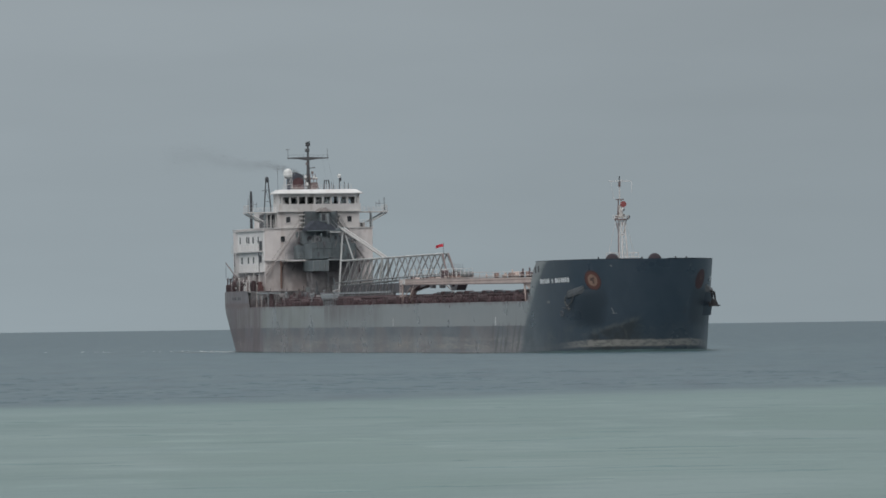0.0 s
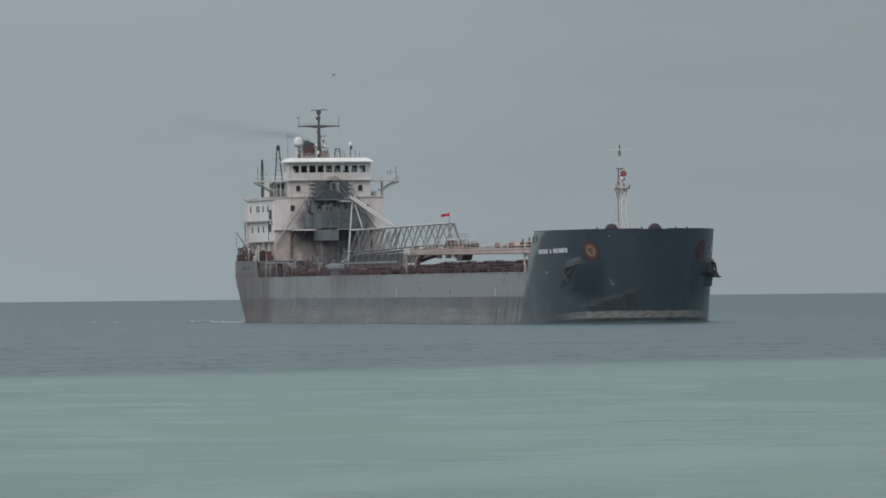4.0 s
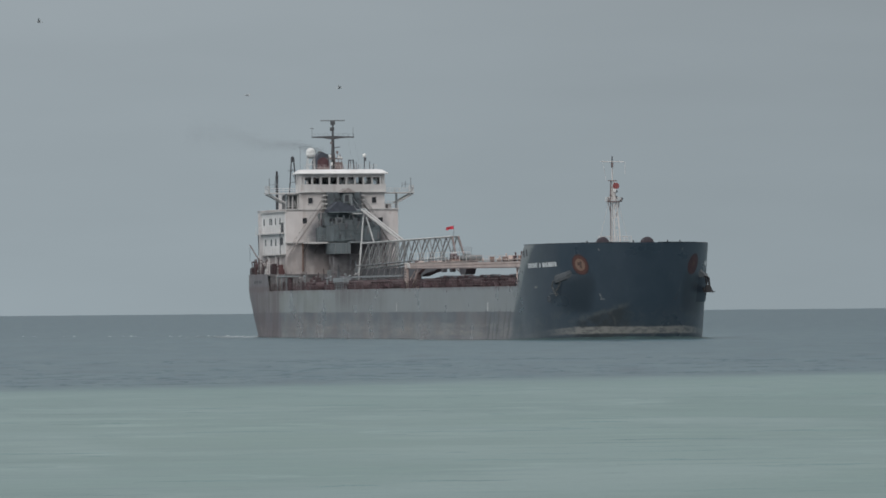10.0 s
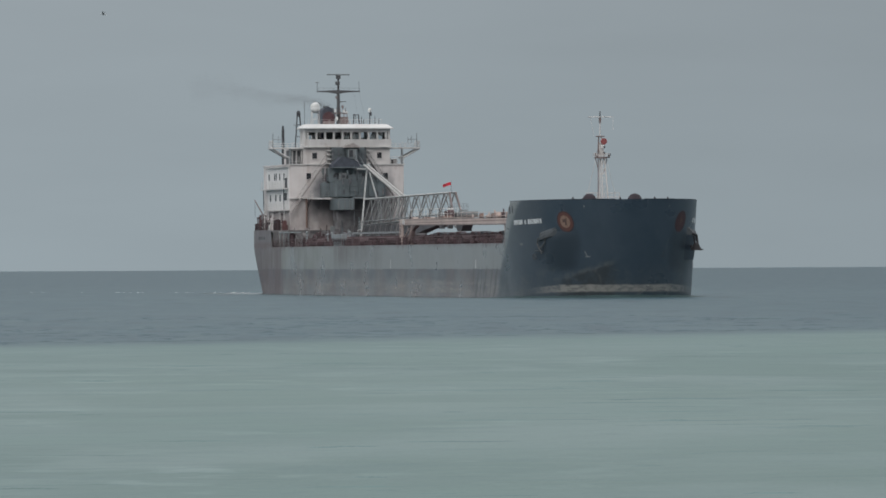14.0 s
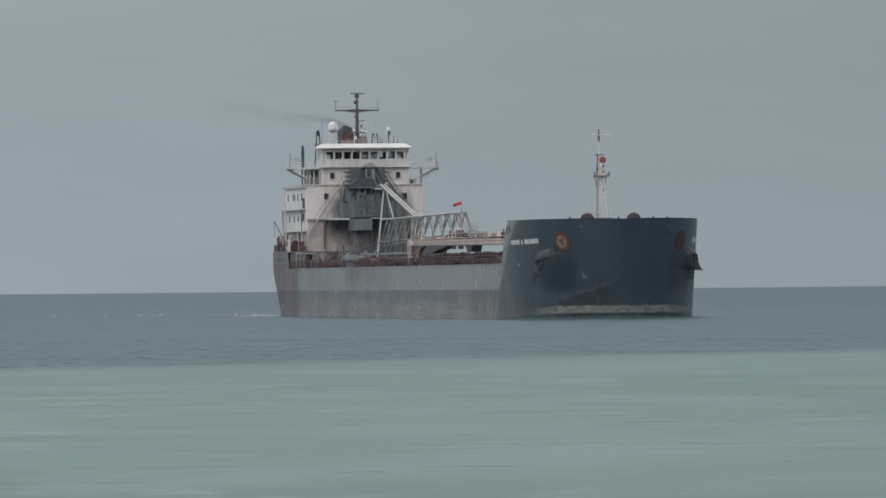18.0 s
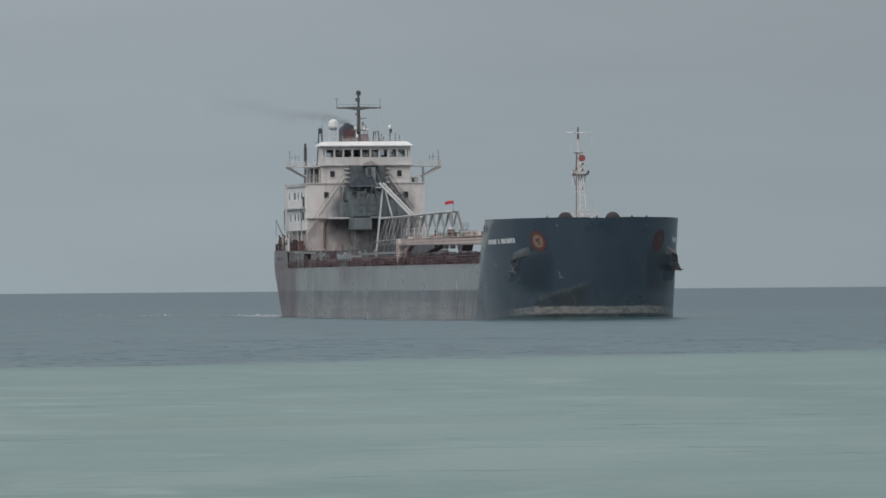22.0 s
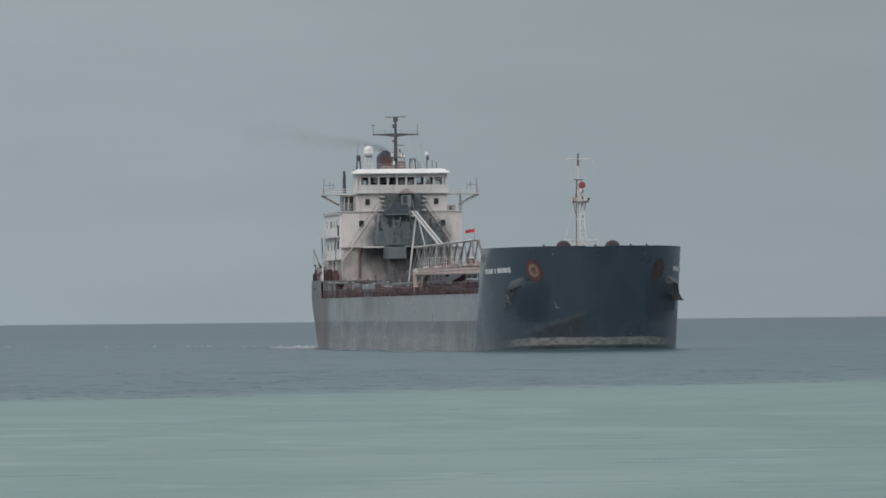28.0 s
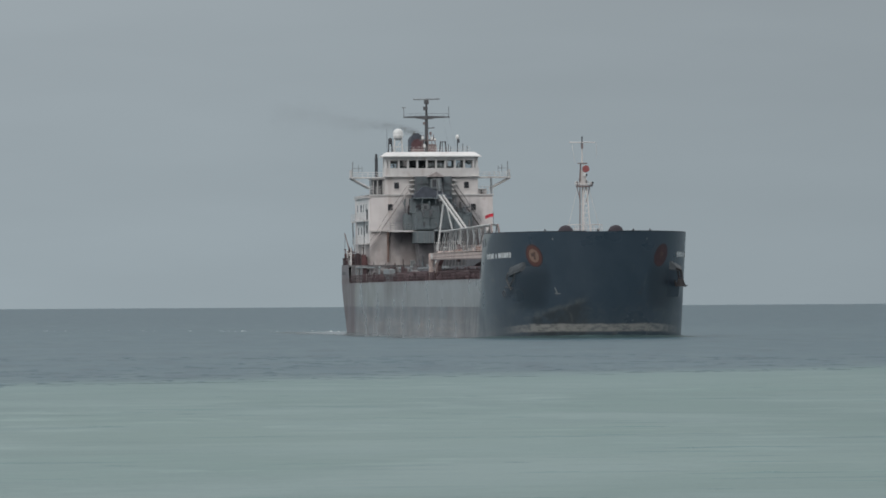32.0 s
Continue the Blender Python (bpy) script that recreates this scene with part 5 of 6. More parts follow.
part("funnel_rim", tubes(((23, -0.93, 27.3), (23, -0.93, 27.55), 0.5, 0.45), sides=16), DARK, fun)
rad = part("satellite_dome", join(ball((32.9, -4.4, 27.25), 0.72, (1, 1, 0.98)), tubes(((32.9, -4.4, 26.62), (32.9, -4.4, 27.2), 0.62, 0.72), sides=18)), DOME, ship, "white satellite dome on legs", smooth=True)
part("dome_base", tubes(((32.9, -4.4, 26.35), (32.9, -4.4, 26.62), 0.40, 0.60), sides=14), GREY, rad)
bars("dome_leg", [((32.9 + a, -4.4 + b, 24.7), (32.9 + a * 0.8, -4.4 + b * 0.8, 26.5), 0.045) for a, b in ((0.55, 0.6), (-0.55, 0.6), (0.55, -0.6), (-0.55, -0.6))], MASTW, rad)
bars("dome_brace", [((32.9, -4.9, 25.5), (32.9, -3.9, 25.5), 0.03), ((32.9, -4.9, 24.8), (32.9, -4.0, 26.3), 0.03)], MASTW, rad)
sm = part("searchlight", ball((32, 3.9, 26.8), 0.27, (0.9, 1, 1.25)), DOME, ship, "small white lamp on a post", smooth=True)
part("lamp_post", tubes(((32, 3.9, 24.7), (32, 3.9, 26.5), 0.07), ((32.2, 4.0, 26.0), (32.2, 4.0, 26.5), 0.16)), DARK, sm)
sig = part("signal_mast", tubes(((15.9, -4.55, 18.9), (15.9, -4.05, 26.6), 0.09), ((15.9, -3.0, 18.9), (15.9, -3.72, 26.6), 0.10), ((16.0, -4.15, 25.0), (16.0, -3.57, 25.0), 0.05), ((16.0, -4.27, 23.2), (16.0, -3.4, 23.2), 0.04), ((16.0, -4.15, 25.0), (16.0, -3.4, 23.2), 0.03), sides=8), DARK, ship, "dark two-legged signal mast")
part("mast_horn", join(ball((15.9, -3.88, 26.75), 0.32, (1, 0.95, 1.05), 12, 8), boxes((15.7, 16.1, -4.15, -3.6, 26.2, 26.7), bevel=0.06)), DARK, sig)
part("mast_bracket", boxes((15.6, 16.2, -4.6, -4.05, 24.86, 24.98)), GREY, sig)
part("exhaust_pole", tubes(((11.3, -5.42, POOP_Z - 0.06), (11.3, -5.42, 24.3), 0.22), ((11.3, -5.42, 24.3), (11.3, -5.42, 24.9), 0.16), sides=12), DARK, ship, "tall black exhaust pipe")
for x, y, h in ((32.4, 1.4, 1.0), (32.4, 1.75, 1.5), (32.4, 2.2, 1.3), (32.4, 2.6, 1.1), (32.4, 5.2, 0.9), (32.4, 2.9, 0.8), (32.4, -5.9, 3.4), (32.4, 4.6, 1.2)):
    part("whip_aerial", tubes(((x, y, 24.7), (x, y, 24.7 + h), 0.05 if h < 3 else 0.025), sides=5), MASTD, ship)
part("roof_post", tubes(((32, 1.45, 24.7), (32, 1.55, 26.2), 0.09), ((32, 2.35, 24.7), (32, 2.2, 26.2), 0.09), ((32, 1.55, 26.1), (32, 2.2, 26.15), 0.05)), DARK, ship)
part("roof_railing", join(railing((33.3, -5.5, 24.7), (33.3, 5.5, 24.7), 0.7, 14, 2, 0.016)), WHITE, ship)

# ---------------------------------------------------------------- the ship: the main deck
for k in range(17):
    x = 50 + k * 8.6
    hatch = part("hatch_coaming", boxes((x, x + 7.2, -8.0, 8.0, DECK_Z - 0.05, 7.65)), DECK, ship, "rust-red hatch coaming")
    part("hatch_cover", boxes((x - 0.15, x + 7.35, -8.2, 8.2, 7.65, 7.92), bevel=0.05), RUST, hatch)
    for j in range(5):
        part("hatch_rib", boxes((x + 0.3 + j * 1.6, x + 0.5 + j * 1.6, -8.1, 8.1, 7.92, 8.06)), RUST, hatch)
for k in range(20):
    x0 = 37 + k * 8.25
    part("deck_railing", railing((x0, -11.45, DECK_Z - 0.05), (x0 + 8.25, -11.45, DECK_Z - 0.05), 1.05, 5, 3, 0.04), RUST, ship)
    part("deck_railing", railing((x0, 11.45, DECK_Z - 0.05), (x0 + 8.25, 11.45, DECK_Z - 0.05), 1.05, 5, 3, 0.04), RUST, ship)
rng = random.Random(5)
for k in range(46):
    x = 40 + k * 3.45 + rng.uniform(-0.8, 0.8)
    h = rng.uniform(0.45, 1.05)
    y = rng.uniform(-10.9, -8.9)
    part("deck_fitting", rng.choice((lambda: boxes((x, x + rng.uniform(0.6, 1.8), y, y + 0.8, DECK_Z - 0.06, DECK_Z + h), bevel=0.06), lambda: tubes(((x, y, DECK_Z - 0.06), (x, y, DECK_Z + h), 0.22), ((x + 0.7, y, DECK_Z - 0.06), (x + 0.7, y, DECK_Z + h), 0.22), sides=8), lambda: join(tubes(((x, y, DECK_Z + 0.5), (x, y + 1.2, DECK_Z + 0.5), 0.5), sides=12), boxes((x - 0.5, x + 0.5, y, y + 1.2, DECK_Z - 0.06, DECK_Z + 0.1)))))(), RUST if k % 3 else COVER, ship)
for k in range(26):
    x = 138 + k * 2.25 + rng.uniform(-0.5, 0.5)
    h = rng.uniform(0.02, 0.34)
    part("hatch_clamp", join(boxes((x, x + rng.uniform(0.7, 1.7), -7.9, -7.0, 7.9, 8.0 + h), bevel=0.08), tubes(((x + 0.4, -7.9, 8.0 + h * 0.6), (x + 0.4, -6.6, 8.0 + h * 0.6), 0.14 + 0.2 * h), sides=10)), SOOT if k % 2 else RUST, ship, "dark hatch gear")
part("deck_pipe", tubes(((45, -8.7, 7.3), (200, -8.7, 7.3), 0.2)), DECK, ship)
loose.append(tagged(part("deck_box", boxes((84.0, 91.4, -11.35, -10.5, 7.52, 8.38), (84.6, 90.8, -11.2, -10.6, DECK_Z - 0.05, 7.55), bevel=0.05), GREY), "pale grey steel locker at the deck's edge", "locker"))
loose.append(tagged(part("gangway", join(boxes((64.8, 98.6, -4.9, -4.3, 8.45, 8.72)), tubes(*[((x, -4.6, 7.9), (x, -4.6, 8.5), 0.07) for x in (67, 77, 87, 97)])), GREY), "dull grey gangway stowed along the hatches", "gangway"))
part("stern_shelter", join(boxes((39.5, 47, -11.0, -9.0, 8.75, 8.95)), tubes(*[((x, -10.9, DECK_Z), (x, -10.9, 8.8), 0.1) for x in (39.8, 43, 46.8)])), GREY, ship)

for x, y, z1, mat in ((38.5, -7.6, 8.9, STAIRD), (40.5, -6.2, 8.6, RUST), (41.5, -4.4, 9.0, SOOT), (46.5, -5.6, 8.3, COVER), (47, -3.0, 8.9, SOOT), (51, -4.6, 8.5, STAIRD), (44.5, -8.4, 8.1, RUST), (54, -3.9, 8.8, SOOT), (57, -5.2, 8.4, STAIRD), (39, -9.6, 8.4, STAIRD)):
    part("deck_winch", join(boxes((x, x + 1.6, y, y + 1.0, DECK_Z - 0.06, DECK_Z + 0.5), bevel=0.08), tubes(((x + 0.9, y - 0.1, z1 - 0.6), (x + 0.9, y + 1.1, z1 - 0.6), 0.5), sides=12), boxes((x + 0.2, x + 0.4, y + 0.2, y + 0.4, DECK_Z, z1))), mat, ship, "deck winch")
for x, y, z1 in ((37.8, -10.6, 8.9), (42, -10.8, 8.2), (49, -8.6, 8.8), (60, -6.9, 8.6), (66, -8.6, 8.4), (72, -6.5, 8.7)):
    part("deck_vent", join(tubes(((x, y, DECK_Z - 0.06), (x, y, z1), 0.13), sides=10), ball((x + 0.1, y, z1), 0.22, (1, 1, 0.8), 10, 7)), STAIR if x < 45 else GREY, ship, "small deck ventilator")
for x, y, z1 in ((36.5, -8.2, 9.6), (37.2, -6.9, 9.3), (40, -9.9, 9.2), (43.4, -7.2, 9.5), (48.2, -6.4, 9.4), (45.3, -5.0, 9.9)):
    part("deck_post", tubes(((x, y, DECK_Z - 0.06), (x, y, z1), 0.07), sides=6), STAIRD if x < 44 else COVER, ship)

# the long beam beside the hatches and its posts
beam = part("conveyor_beam", join(prism([(127, 9.45), (200, 9.15), (200, 9.9), (127, 10.2)], "y", -9.2, -8.3)), PINK, ship, "long faded salmon-white beam over the deck")
part("beam_flange", boxes((127, 200, -9.3, -8.2, 10.13, 10.22)), PINK, beam)
part("beam_end", boxes((124.6, 127.2, -9.3, -8.2, 9.45, 10.2), bevel=0.06), WHITE, beam, "white end block")
bars("beam_post", [((125.4, -9.2, DECK_Z), (125.2, -9.1, 9.5), 0.15), ((128.6, -9.2, DECK_Z), (131.5, -8.9, 9.4), 0.15), ((127.5, -8.3, DECK_Z), (127.5, -8.3, 9.5), 0.14), ((129.6, -8.6, DECK_Z), (129.6, -8.6, 9.4), 0.10), ((125.4, -9.2, 7.3), (129.5, -9, 9.0), 0.07), ((193, -9.0, DECK_Z), (192.0, -8.8, 9.3), 0.14), ((196.5, -8.6, DECK_Z), (196, -8.7, 9.3), 0.14)], PINK, beam)
part("beam_ladder", join(boxes((124.9, 126.4, -9.5, -9.3, 7.2, 7.9)), tubes(((125.0, -9.45, DECK_Z), (125.0, -9.45, 10.2), 0.05), ((126.2, -9.45, DECK_Z), (126.2, -9.45, 10.2), 0.05), *[((125.0, -9.45, 7.0 + 0.35 * i), (126.2, -9.45, 7.0 + 0.35 * i), 0.03) for i in range(9)])), PINK, beam)
part("beam_seam", boxes((127.3, 199.5, -9.215, -9.19, 9.62, 9.70)), OCHRE, beam, "rust line along the beam")
part("beam_foot", prism([(127, 9.36), (200, 9.06), (200, 9.2), (127, 9.5)], "y", -9.22, -8.28), MASTB, beam, "rusty lower flange")
bars("beam_brace", [((153, -8.7, 9.0), (153, -8.7, 11.1), 0.2), ((156, -8.7, 10.1), (156, -8.7, 10.9), 0.14)], RUST, beam)
part("beam_railing", railing((130, -9.25, 10.15), (166, -9.25, 10.05), 1.35, 16, 2, 0.022), MASTW, beam)
part("beam_railing", railing((166, -9.25, 10.05), (199, -9.25, 9.9), 0.75, 9, 2, 0.025), PINK, beam)
for x0, x1, z in ((172, 172.3, 10.5), (182, 182.7, 10.6), (186, 186.2, 11.0), (191.5, 191.7, 11.1), (195, 195.2, 11.2)):
    part("beam_box", boxes((x0, x1, -9.0, -8.82, 9.9, z), bevel=0.04), PINK if x0 < 190 else RUST, beam)

rng = random.Random(29)
for k in range(26):
    x = rng.uniform(127.5, 158) if k < 17 else rng.uniform(172, 198)
    h = rng.uniform(0.08, 0.30) if k < 17 else rng.uniform(0.15, 0.6)
    w = rng.uniform(0.4, 1.5) if k < 17 else rng.uniform(0.12, 0.5)
    part("beam_fitting", boxes((x, x + w, -9.15, -8.6, 10.1 - (x - 127) * 0.004, 10.2 + h), bevel=0.04), rng.choice((RUST, OCHRE, PINK, RUST)), beam)
part("beam_cabinet", boxes((184.5, 187.2, -9.1, -8.4, 9.95, 10.6), bevel=0.06), OCHRE, beam, "rust-stained cabinet on the beam")
part("beam_knee", prism([(129.6, 9.45), (134.6, 9.42), (131.2, 8.7), (130.4, 7.2), (129.6, 7.2)], "y", -9.0, -8.5), MASTB, beam, "rusty curved knee under the beam")
part("beam_knee", prism([(192.5, 9.2), (199.8, 9.15), (198.6, 8.3), (197.6, 6.8), (196.2, 6.8), (195.2, 8.3)], "y", -9.0, -8.5), PINK, beam)

# poop deck gear
for x, y, h, rad0, mat in ((5, -6.6, 0.9, 0.12, DARK), (8, -7.4, 1.5, 0.10, COVER), (12, -8.9, 1.0, 0.14, RUST), (15, -9.7, 1.9, 0.12, COVER), (18.5, -10.2, 1.2, 0.12, BEIGE), (25, -10.5, 2.1, 0.10, RUST), (28, -10.7, 1.3, 0.14, COVER), (32, -10.9, 1.6, 0.11, BEIGE)):
    part("ventilator", join(tubes(((x, y, POOP_Z - 0.06), (x, y, POOP_Z + h), rad0), sides=8), ball((x + 0.15, y, POOP_Z + h), rad0 * 1.8, (1, 1, 0.8), 10, 7)), mat, ship, "deck ventilator")
for x, y, k in ((9.5, -8.3, 0.45), (16.5, -9.4, 0.5), (24, -9.9, 0.42), (27, -9.9, 0.40)):
    part("mooring_reel", join(tubes(((x, y - 0.4, POOP_Z + k * 1.5), (x, y + 0.5, POOP_Z + k * 1.5), k), sides=14), boxes((x - k, x + k, y - 0.5, y - 0.42, POOP_Z - 0.06, POOP_Z + k * 2), (x - k, x + k, y + 0.5, y + 0.58, POOP_Z - 0.06, POOP_Z + k * 2))), REEL if k > 0.48 else COVER, ship, "red mooring reel")
for x, y, z in ((20, -10.3, 0.55), (22.2, -10.4, 0.5), (30.2, -10.8, 0.5)):
    loose.append(tagged(part("life_raft", join(tubes(((x, y, POOP_Z + z), (x + 1.3, y, POOP_Z + z), 0.28), sides=12), boxes((x + 0.1, x + 1.2, y - 0.2, y + 0.2, POOP_Z - 0.06, POOP_Z + z - 0.2))), DOME if x > 21 else BEIGE), "white life-raft canister lying on its cradle", "life raft", "life rafts on the poop deck"))
bars("poop_pole", [((x, y, POOP_Z - 0.06), (x + 0.3, y + 0.05, POOP_Z + h), 0.05) for x, y, h in ((4.5, -6.2, 2.4), (10.6, -8.4, 1.4), (13.6, -9.2, 2.3), (19.4, -10.1, 1.7), (22.8, -10.5, 2.2), (26.3, -10.6, 1.5), (29.4, -10.7, 2.5), (33.2, -10.9, 1.9))], COVER, ship)
rng = random.Random(41)
for k in range(66):
    x = rng.uniform(3.5, 35)
    y, h, w = -half_breadth(x, 9) + rng.uniform(0.3, 2.4), rng.uniform(0.6, 2.6), rng.uniform(0.10, 0.38)
    if k % 3 == 0:
        bm = boxes((x, x + w * 2, y, y + w * 2, POOP_Z - 0.06, POOP_Z + h * 0.6), bevel=0.05)
    elif k % 3 == 1:
        bm = join(tubes(((x, y, POOP_Z - 0.06), (x, y, POOP_Z + h), 0.07), sides=6), ball((x, y, POOP_Z + h), 0.16, (1, 1, 0.8), 8, 6))
    else:
        bm = join(tubes(((x, y, POOP_Z - 0.06), (x, y + 0.1, POOP_Z + h), 0.05), ((x, y, POOP_Z + h * 0.8), (x + 1.2, y + rng.uniform(-0.6, 0.6), POOP_Z + h * 0.8), 0.05), sides=5))
    part("poop_fitting", bm, rng.choice((COVER, STAIRD, RUST, BEIGE, DARK, REEL, REEL)), ship)
bars("poop_rail", [((x, -10.9, POOP_Z + z), (x + 2.6, -10.95, POOP_Z + z), 0.05) for x, z in ((28.5, 0.5), (28.5, 0.9), (28.5, 1.3))], MASTW, ship)
part("ladder", tubes(((34.8, -11.2, 7.0), (34.8, -11.2, 11.6), 0.05), ((35.4, -11.2, 7.0), (35.4, -11.2, 11.6), 0.05), *[((34.8, -11.2, 7.2 + 0.4 * i), (35.4, -11.2, 7.2 + 0.4 * i), 0.03) for i in range(11)], sides=5), BEIGE, ship)
part("mooring_winch", join(boxes((20, 24, -10.6, -9.6, POOP_Z - 0.06, POOP_Z + 0.9), bevel=0.1), tubes(((22, -10.9, POOP_Z + 0.9), (22, -9.2, POOP_Z + 0.9), 0.7), sides=14)), RUST, ship)
davit = part("stern_davit", tubes(((21.3, -10.2, POOP_Z - 0.06), (21.3, -10.2, 11.7), 0.14), sides=8), DAVIT, ship, "slanting davit at the stern rail")
part("davit_arm", tubes(((22.2, -10.2, 11.2), (13.9, -10.16, 13.75), 0.12, 0.08), sides=8), DAVIT, davit)
part("davit_wire", tubes(((14.0, -10.16, 13.7), (14.0, -10.16, 11.3), 0.025), sides=4), DARK, davit)
part("stern_railing", join(*[railing((x, -half_breadth(x, 9) + 0.2, POOP_Z - 0.05), (x + 4, -half_breadth(x + 4, 9) + 0.2, POOP_Z - 0.05), 1.05, 3, 3, 0.035) for x in (4, 8, 12, 16, 20, 24, 28)]), RUST, ship)
part("stern_railing", join(*[railing((x, half_breadth(x, 9) - 0.2, POOP_Z - 0.05), (x + 4, half_breadth(x + 4, 9) - 0.2, POOP_Z - 0.05), 1.05, 3, 3, 0.035) for x in (4, 8, 12, 16, 20, 24, 28)]), RUST, ship)
part("sternpost_light", join(tubes(((3.5, -7.5, POOP_Z), (3.5, -7.5, POOP_Z + 2.3), 0.05))), DARK, ship)

# the flag
bm = bmesh.new()
cols = 8
g = []
for i in range(cols + 1):
    f = i / cols
    g.append([bm.verts.new((0.12 * math.sin(f * 6.5) * f, -1.15 * f, z - 0.17 * f + 0.05 * math.sin(f * 5))) for z in (-0.22, 0.20)])
for i in range(cols):
    bm.faces.new((g[i][0], g[i + 1][0], g[i + 1][1], g[i][1]))
bmesh.ops.solidify(bm, geom=bm.faces[:], thickness=0.02)
flag = part("flag", bm, RED, boom, "small red flag streaming from a staff")

# ---------------------------------------------------------------- foam, smoke and gulls
def foam_strip(name, spots, label, seed, material=FOAM):
    """Low ragged heaps of foam, as (x, y, length, width, height)."""
    rnd = random.Random(seed)
    bm = bmesh.new()
    for x, y, a, b, h in spots:
        n = 9
        rim = []
        for i in range(n):
            t = i / n * 2 * math.pi
            k = rnd.uniform(0.6, 1.1)
            rim.append(bm.verts.new((x + a * k * math.cos(t), y + b * k * math.sin(t), 0.005)))
        top = bm.verts.new((x, y, h))
        for i in range(n):
            bm.faces.new((rim[i], rim[(i + 1) % n], top))
    return tagged(part(name, bm, material), label, "foam", kind="stuff")


rnd = random.Random(11)
spots = []
for i in range(34):
    x = rnd.uniform(213.5, 222.0)
    side = rnd.choice((-1, 1))
    spots.append((x, side * (half_breadth(min(x, 221.2), 0) + rnd.uniform(0.05, 0.35)), rnd.uniform(0.15, 0.5), rnd.uniform(0.1, 0.25), rnd.uniform(0.02, 0.09)))
bow_foam = foam_strip("bow_foam", spots, "thin white foam pushed along by the bow", 3)
spots = []
for i in range(44):
    d = rnd.random() ** 1.6 if i < 26 else rnd.uniform(0.1, 1)
    k = rnd.choice((0.25, 0.35, 0.5, 0.7)) * (1 - 0.45 * d)
    spots.append((2.5 - d * 95, rnd.gauss(-9.5 - d * 41, 0.4 + d * 1.2), rnd.uniform(0.4, 1.2) * k, rnd.uniform(0.3, 0.9) * k, rnd.uniform(0.07, 0.17) * k))
wake_foam = foam_strip("wake_foam", spots, "scattered white flecks of foam in the wake", 4)
spots = []
for i in range(110):
    d = i / 110
    spots.append((4 - d * 170, -9.5 - d * 73 + rnd.gauss(0, 0.5), rnd.uniform(1.0, 2.4), rnd.uniform(0.5, 1.6), rnd.uniform(0.015, 0.05) * 0.7))
wake_trail = foam_strip("wake_trail", spots, "pale line of stirred water trailing astern", 6, TRAIL)


def smoke_mesh():
    """A thin drift of soot flakes, denser near the funnel, spreading as it goes downwind."""
    rnd = random.Random(21)
    verts, faces = [], []
    for _ in range(60000):
        f = rnd.random() ** 1.5
        c = Vector((22 + rnd.gauss(0, 0.6 + f), -0.9 - 20 * f + rnd.gauss(0, 0.5), 27.5 + 3.0 * f ** 0.75 + rnd.gauss(0, 0.22 + 0.9 * f) + 0.25 * math.sin(f * 11)))
        k = rnd.uniform(0.004, 0.0095)
        n = len(verts)
        a = rnd.uniform(0, 6.28)
        for d in ((math.cos(a), 0.3, math.sin(a)), (-math.sin(a), 1, 0.4), (0.3, -1, math.cos(a)), (0.2, 0.1, -1.1)):
            verts.append(c + Vector(d) * k)
        faces += [(n, n + 1, n + 2), (n, n + 2, n + 3), (n, n + 3, n + 1), (n + 1, n + 3, n + 2)]
    me = bpy.data.meshes.new("smoke_plume")
    me.from_pydata(verts, [], faces)
    me.materials.append(SMOKE)
    return me


plume = tagged(new("smoke_plume", smoke_mesh()), "faint dark smoke drifting away from the funnel", "smoke", kind="stuff")


# smooth water that slides along the hull's starboard side and mirrors it
def slick_mesh():
    rnd = random.Random(31)
    bm = bmesh.new()
    for side in (-1,):
        inner, outer = [], []
        n = 70
        for i in range(n + 1):
            x = 6 + 212 * i / n
            y = half_breadth(x, 0)
            inner.append(bm.verts.new((x, side * (y - 0.2), 0.012)))
            outer.append(bm.verts.new((x - rnd.uniform(0, 3), side * (y + 8.0 + rnd.uniform(-3.5, 3.5)), 0.012)))
        for i in range(n):
            f = (inner[i], inner[i + 1], outer[i + 1], outer[i])
            bm.faces.new(f if side > 0 else f[::-1])
    bmesh.ops.recalc_face_normals(bm, faces=bm.faces[:])
    return bm


slick = tagged(part("side_slick", slick_mesh(), SLICK), "smooth strip of water along the moving hull", "water", kind="stuff")


# the water that the bow pushes up
def bow_wave_mesh():
    bm = bmesh.new()
    rows = []
    n = 48
    for i in range(n + 1):
        f = i / n * 2 - 1
        side = 1 if f > 0 else -1
        q = 1 - abs(f)
        x = 203 + (221.4 - 203) * (1 - (1 - q) ** 2.0)
        y = side * half_breadth(min(x, 221.2), 0.0) if abs(f) > 0.02 else 0.0
        h = 0.10 + 0.52 * q ** 0.7 + 0.06 * math.sin(i * 1.7)
        out = Vector((0.35 + 0.65 * q, side * (1 - 0.8 * q))).normalized()
        h *= 0.55
        prof = [(-0.6, h * 0.9), (0.05, h), (0.35, h * 0.82), (0.8, h * 0.35), (1.5, 0.06), (2.4, -0.05)]
        rows.append([bm.verts.new((x + out.x * d, y + out.y * d, z)) for d, z in prof])
    for a, b in zip(rows, rows[1:]):
        for j in range(len(a) - 1):
            bm.faces.new((a[j], a[j + 1], b[j + 1], b[j]))
    bmesh.ops.recalc_face_normals(bm, faces=bm.faces[:])
    return bm


bow_wave = tagged(part("bow_wave", bow_wave_mesh(), SWELL, smooth=True), "dark green wave pushed up by the bow", "wave")


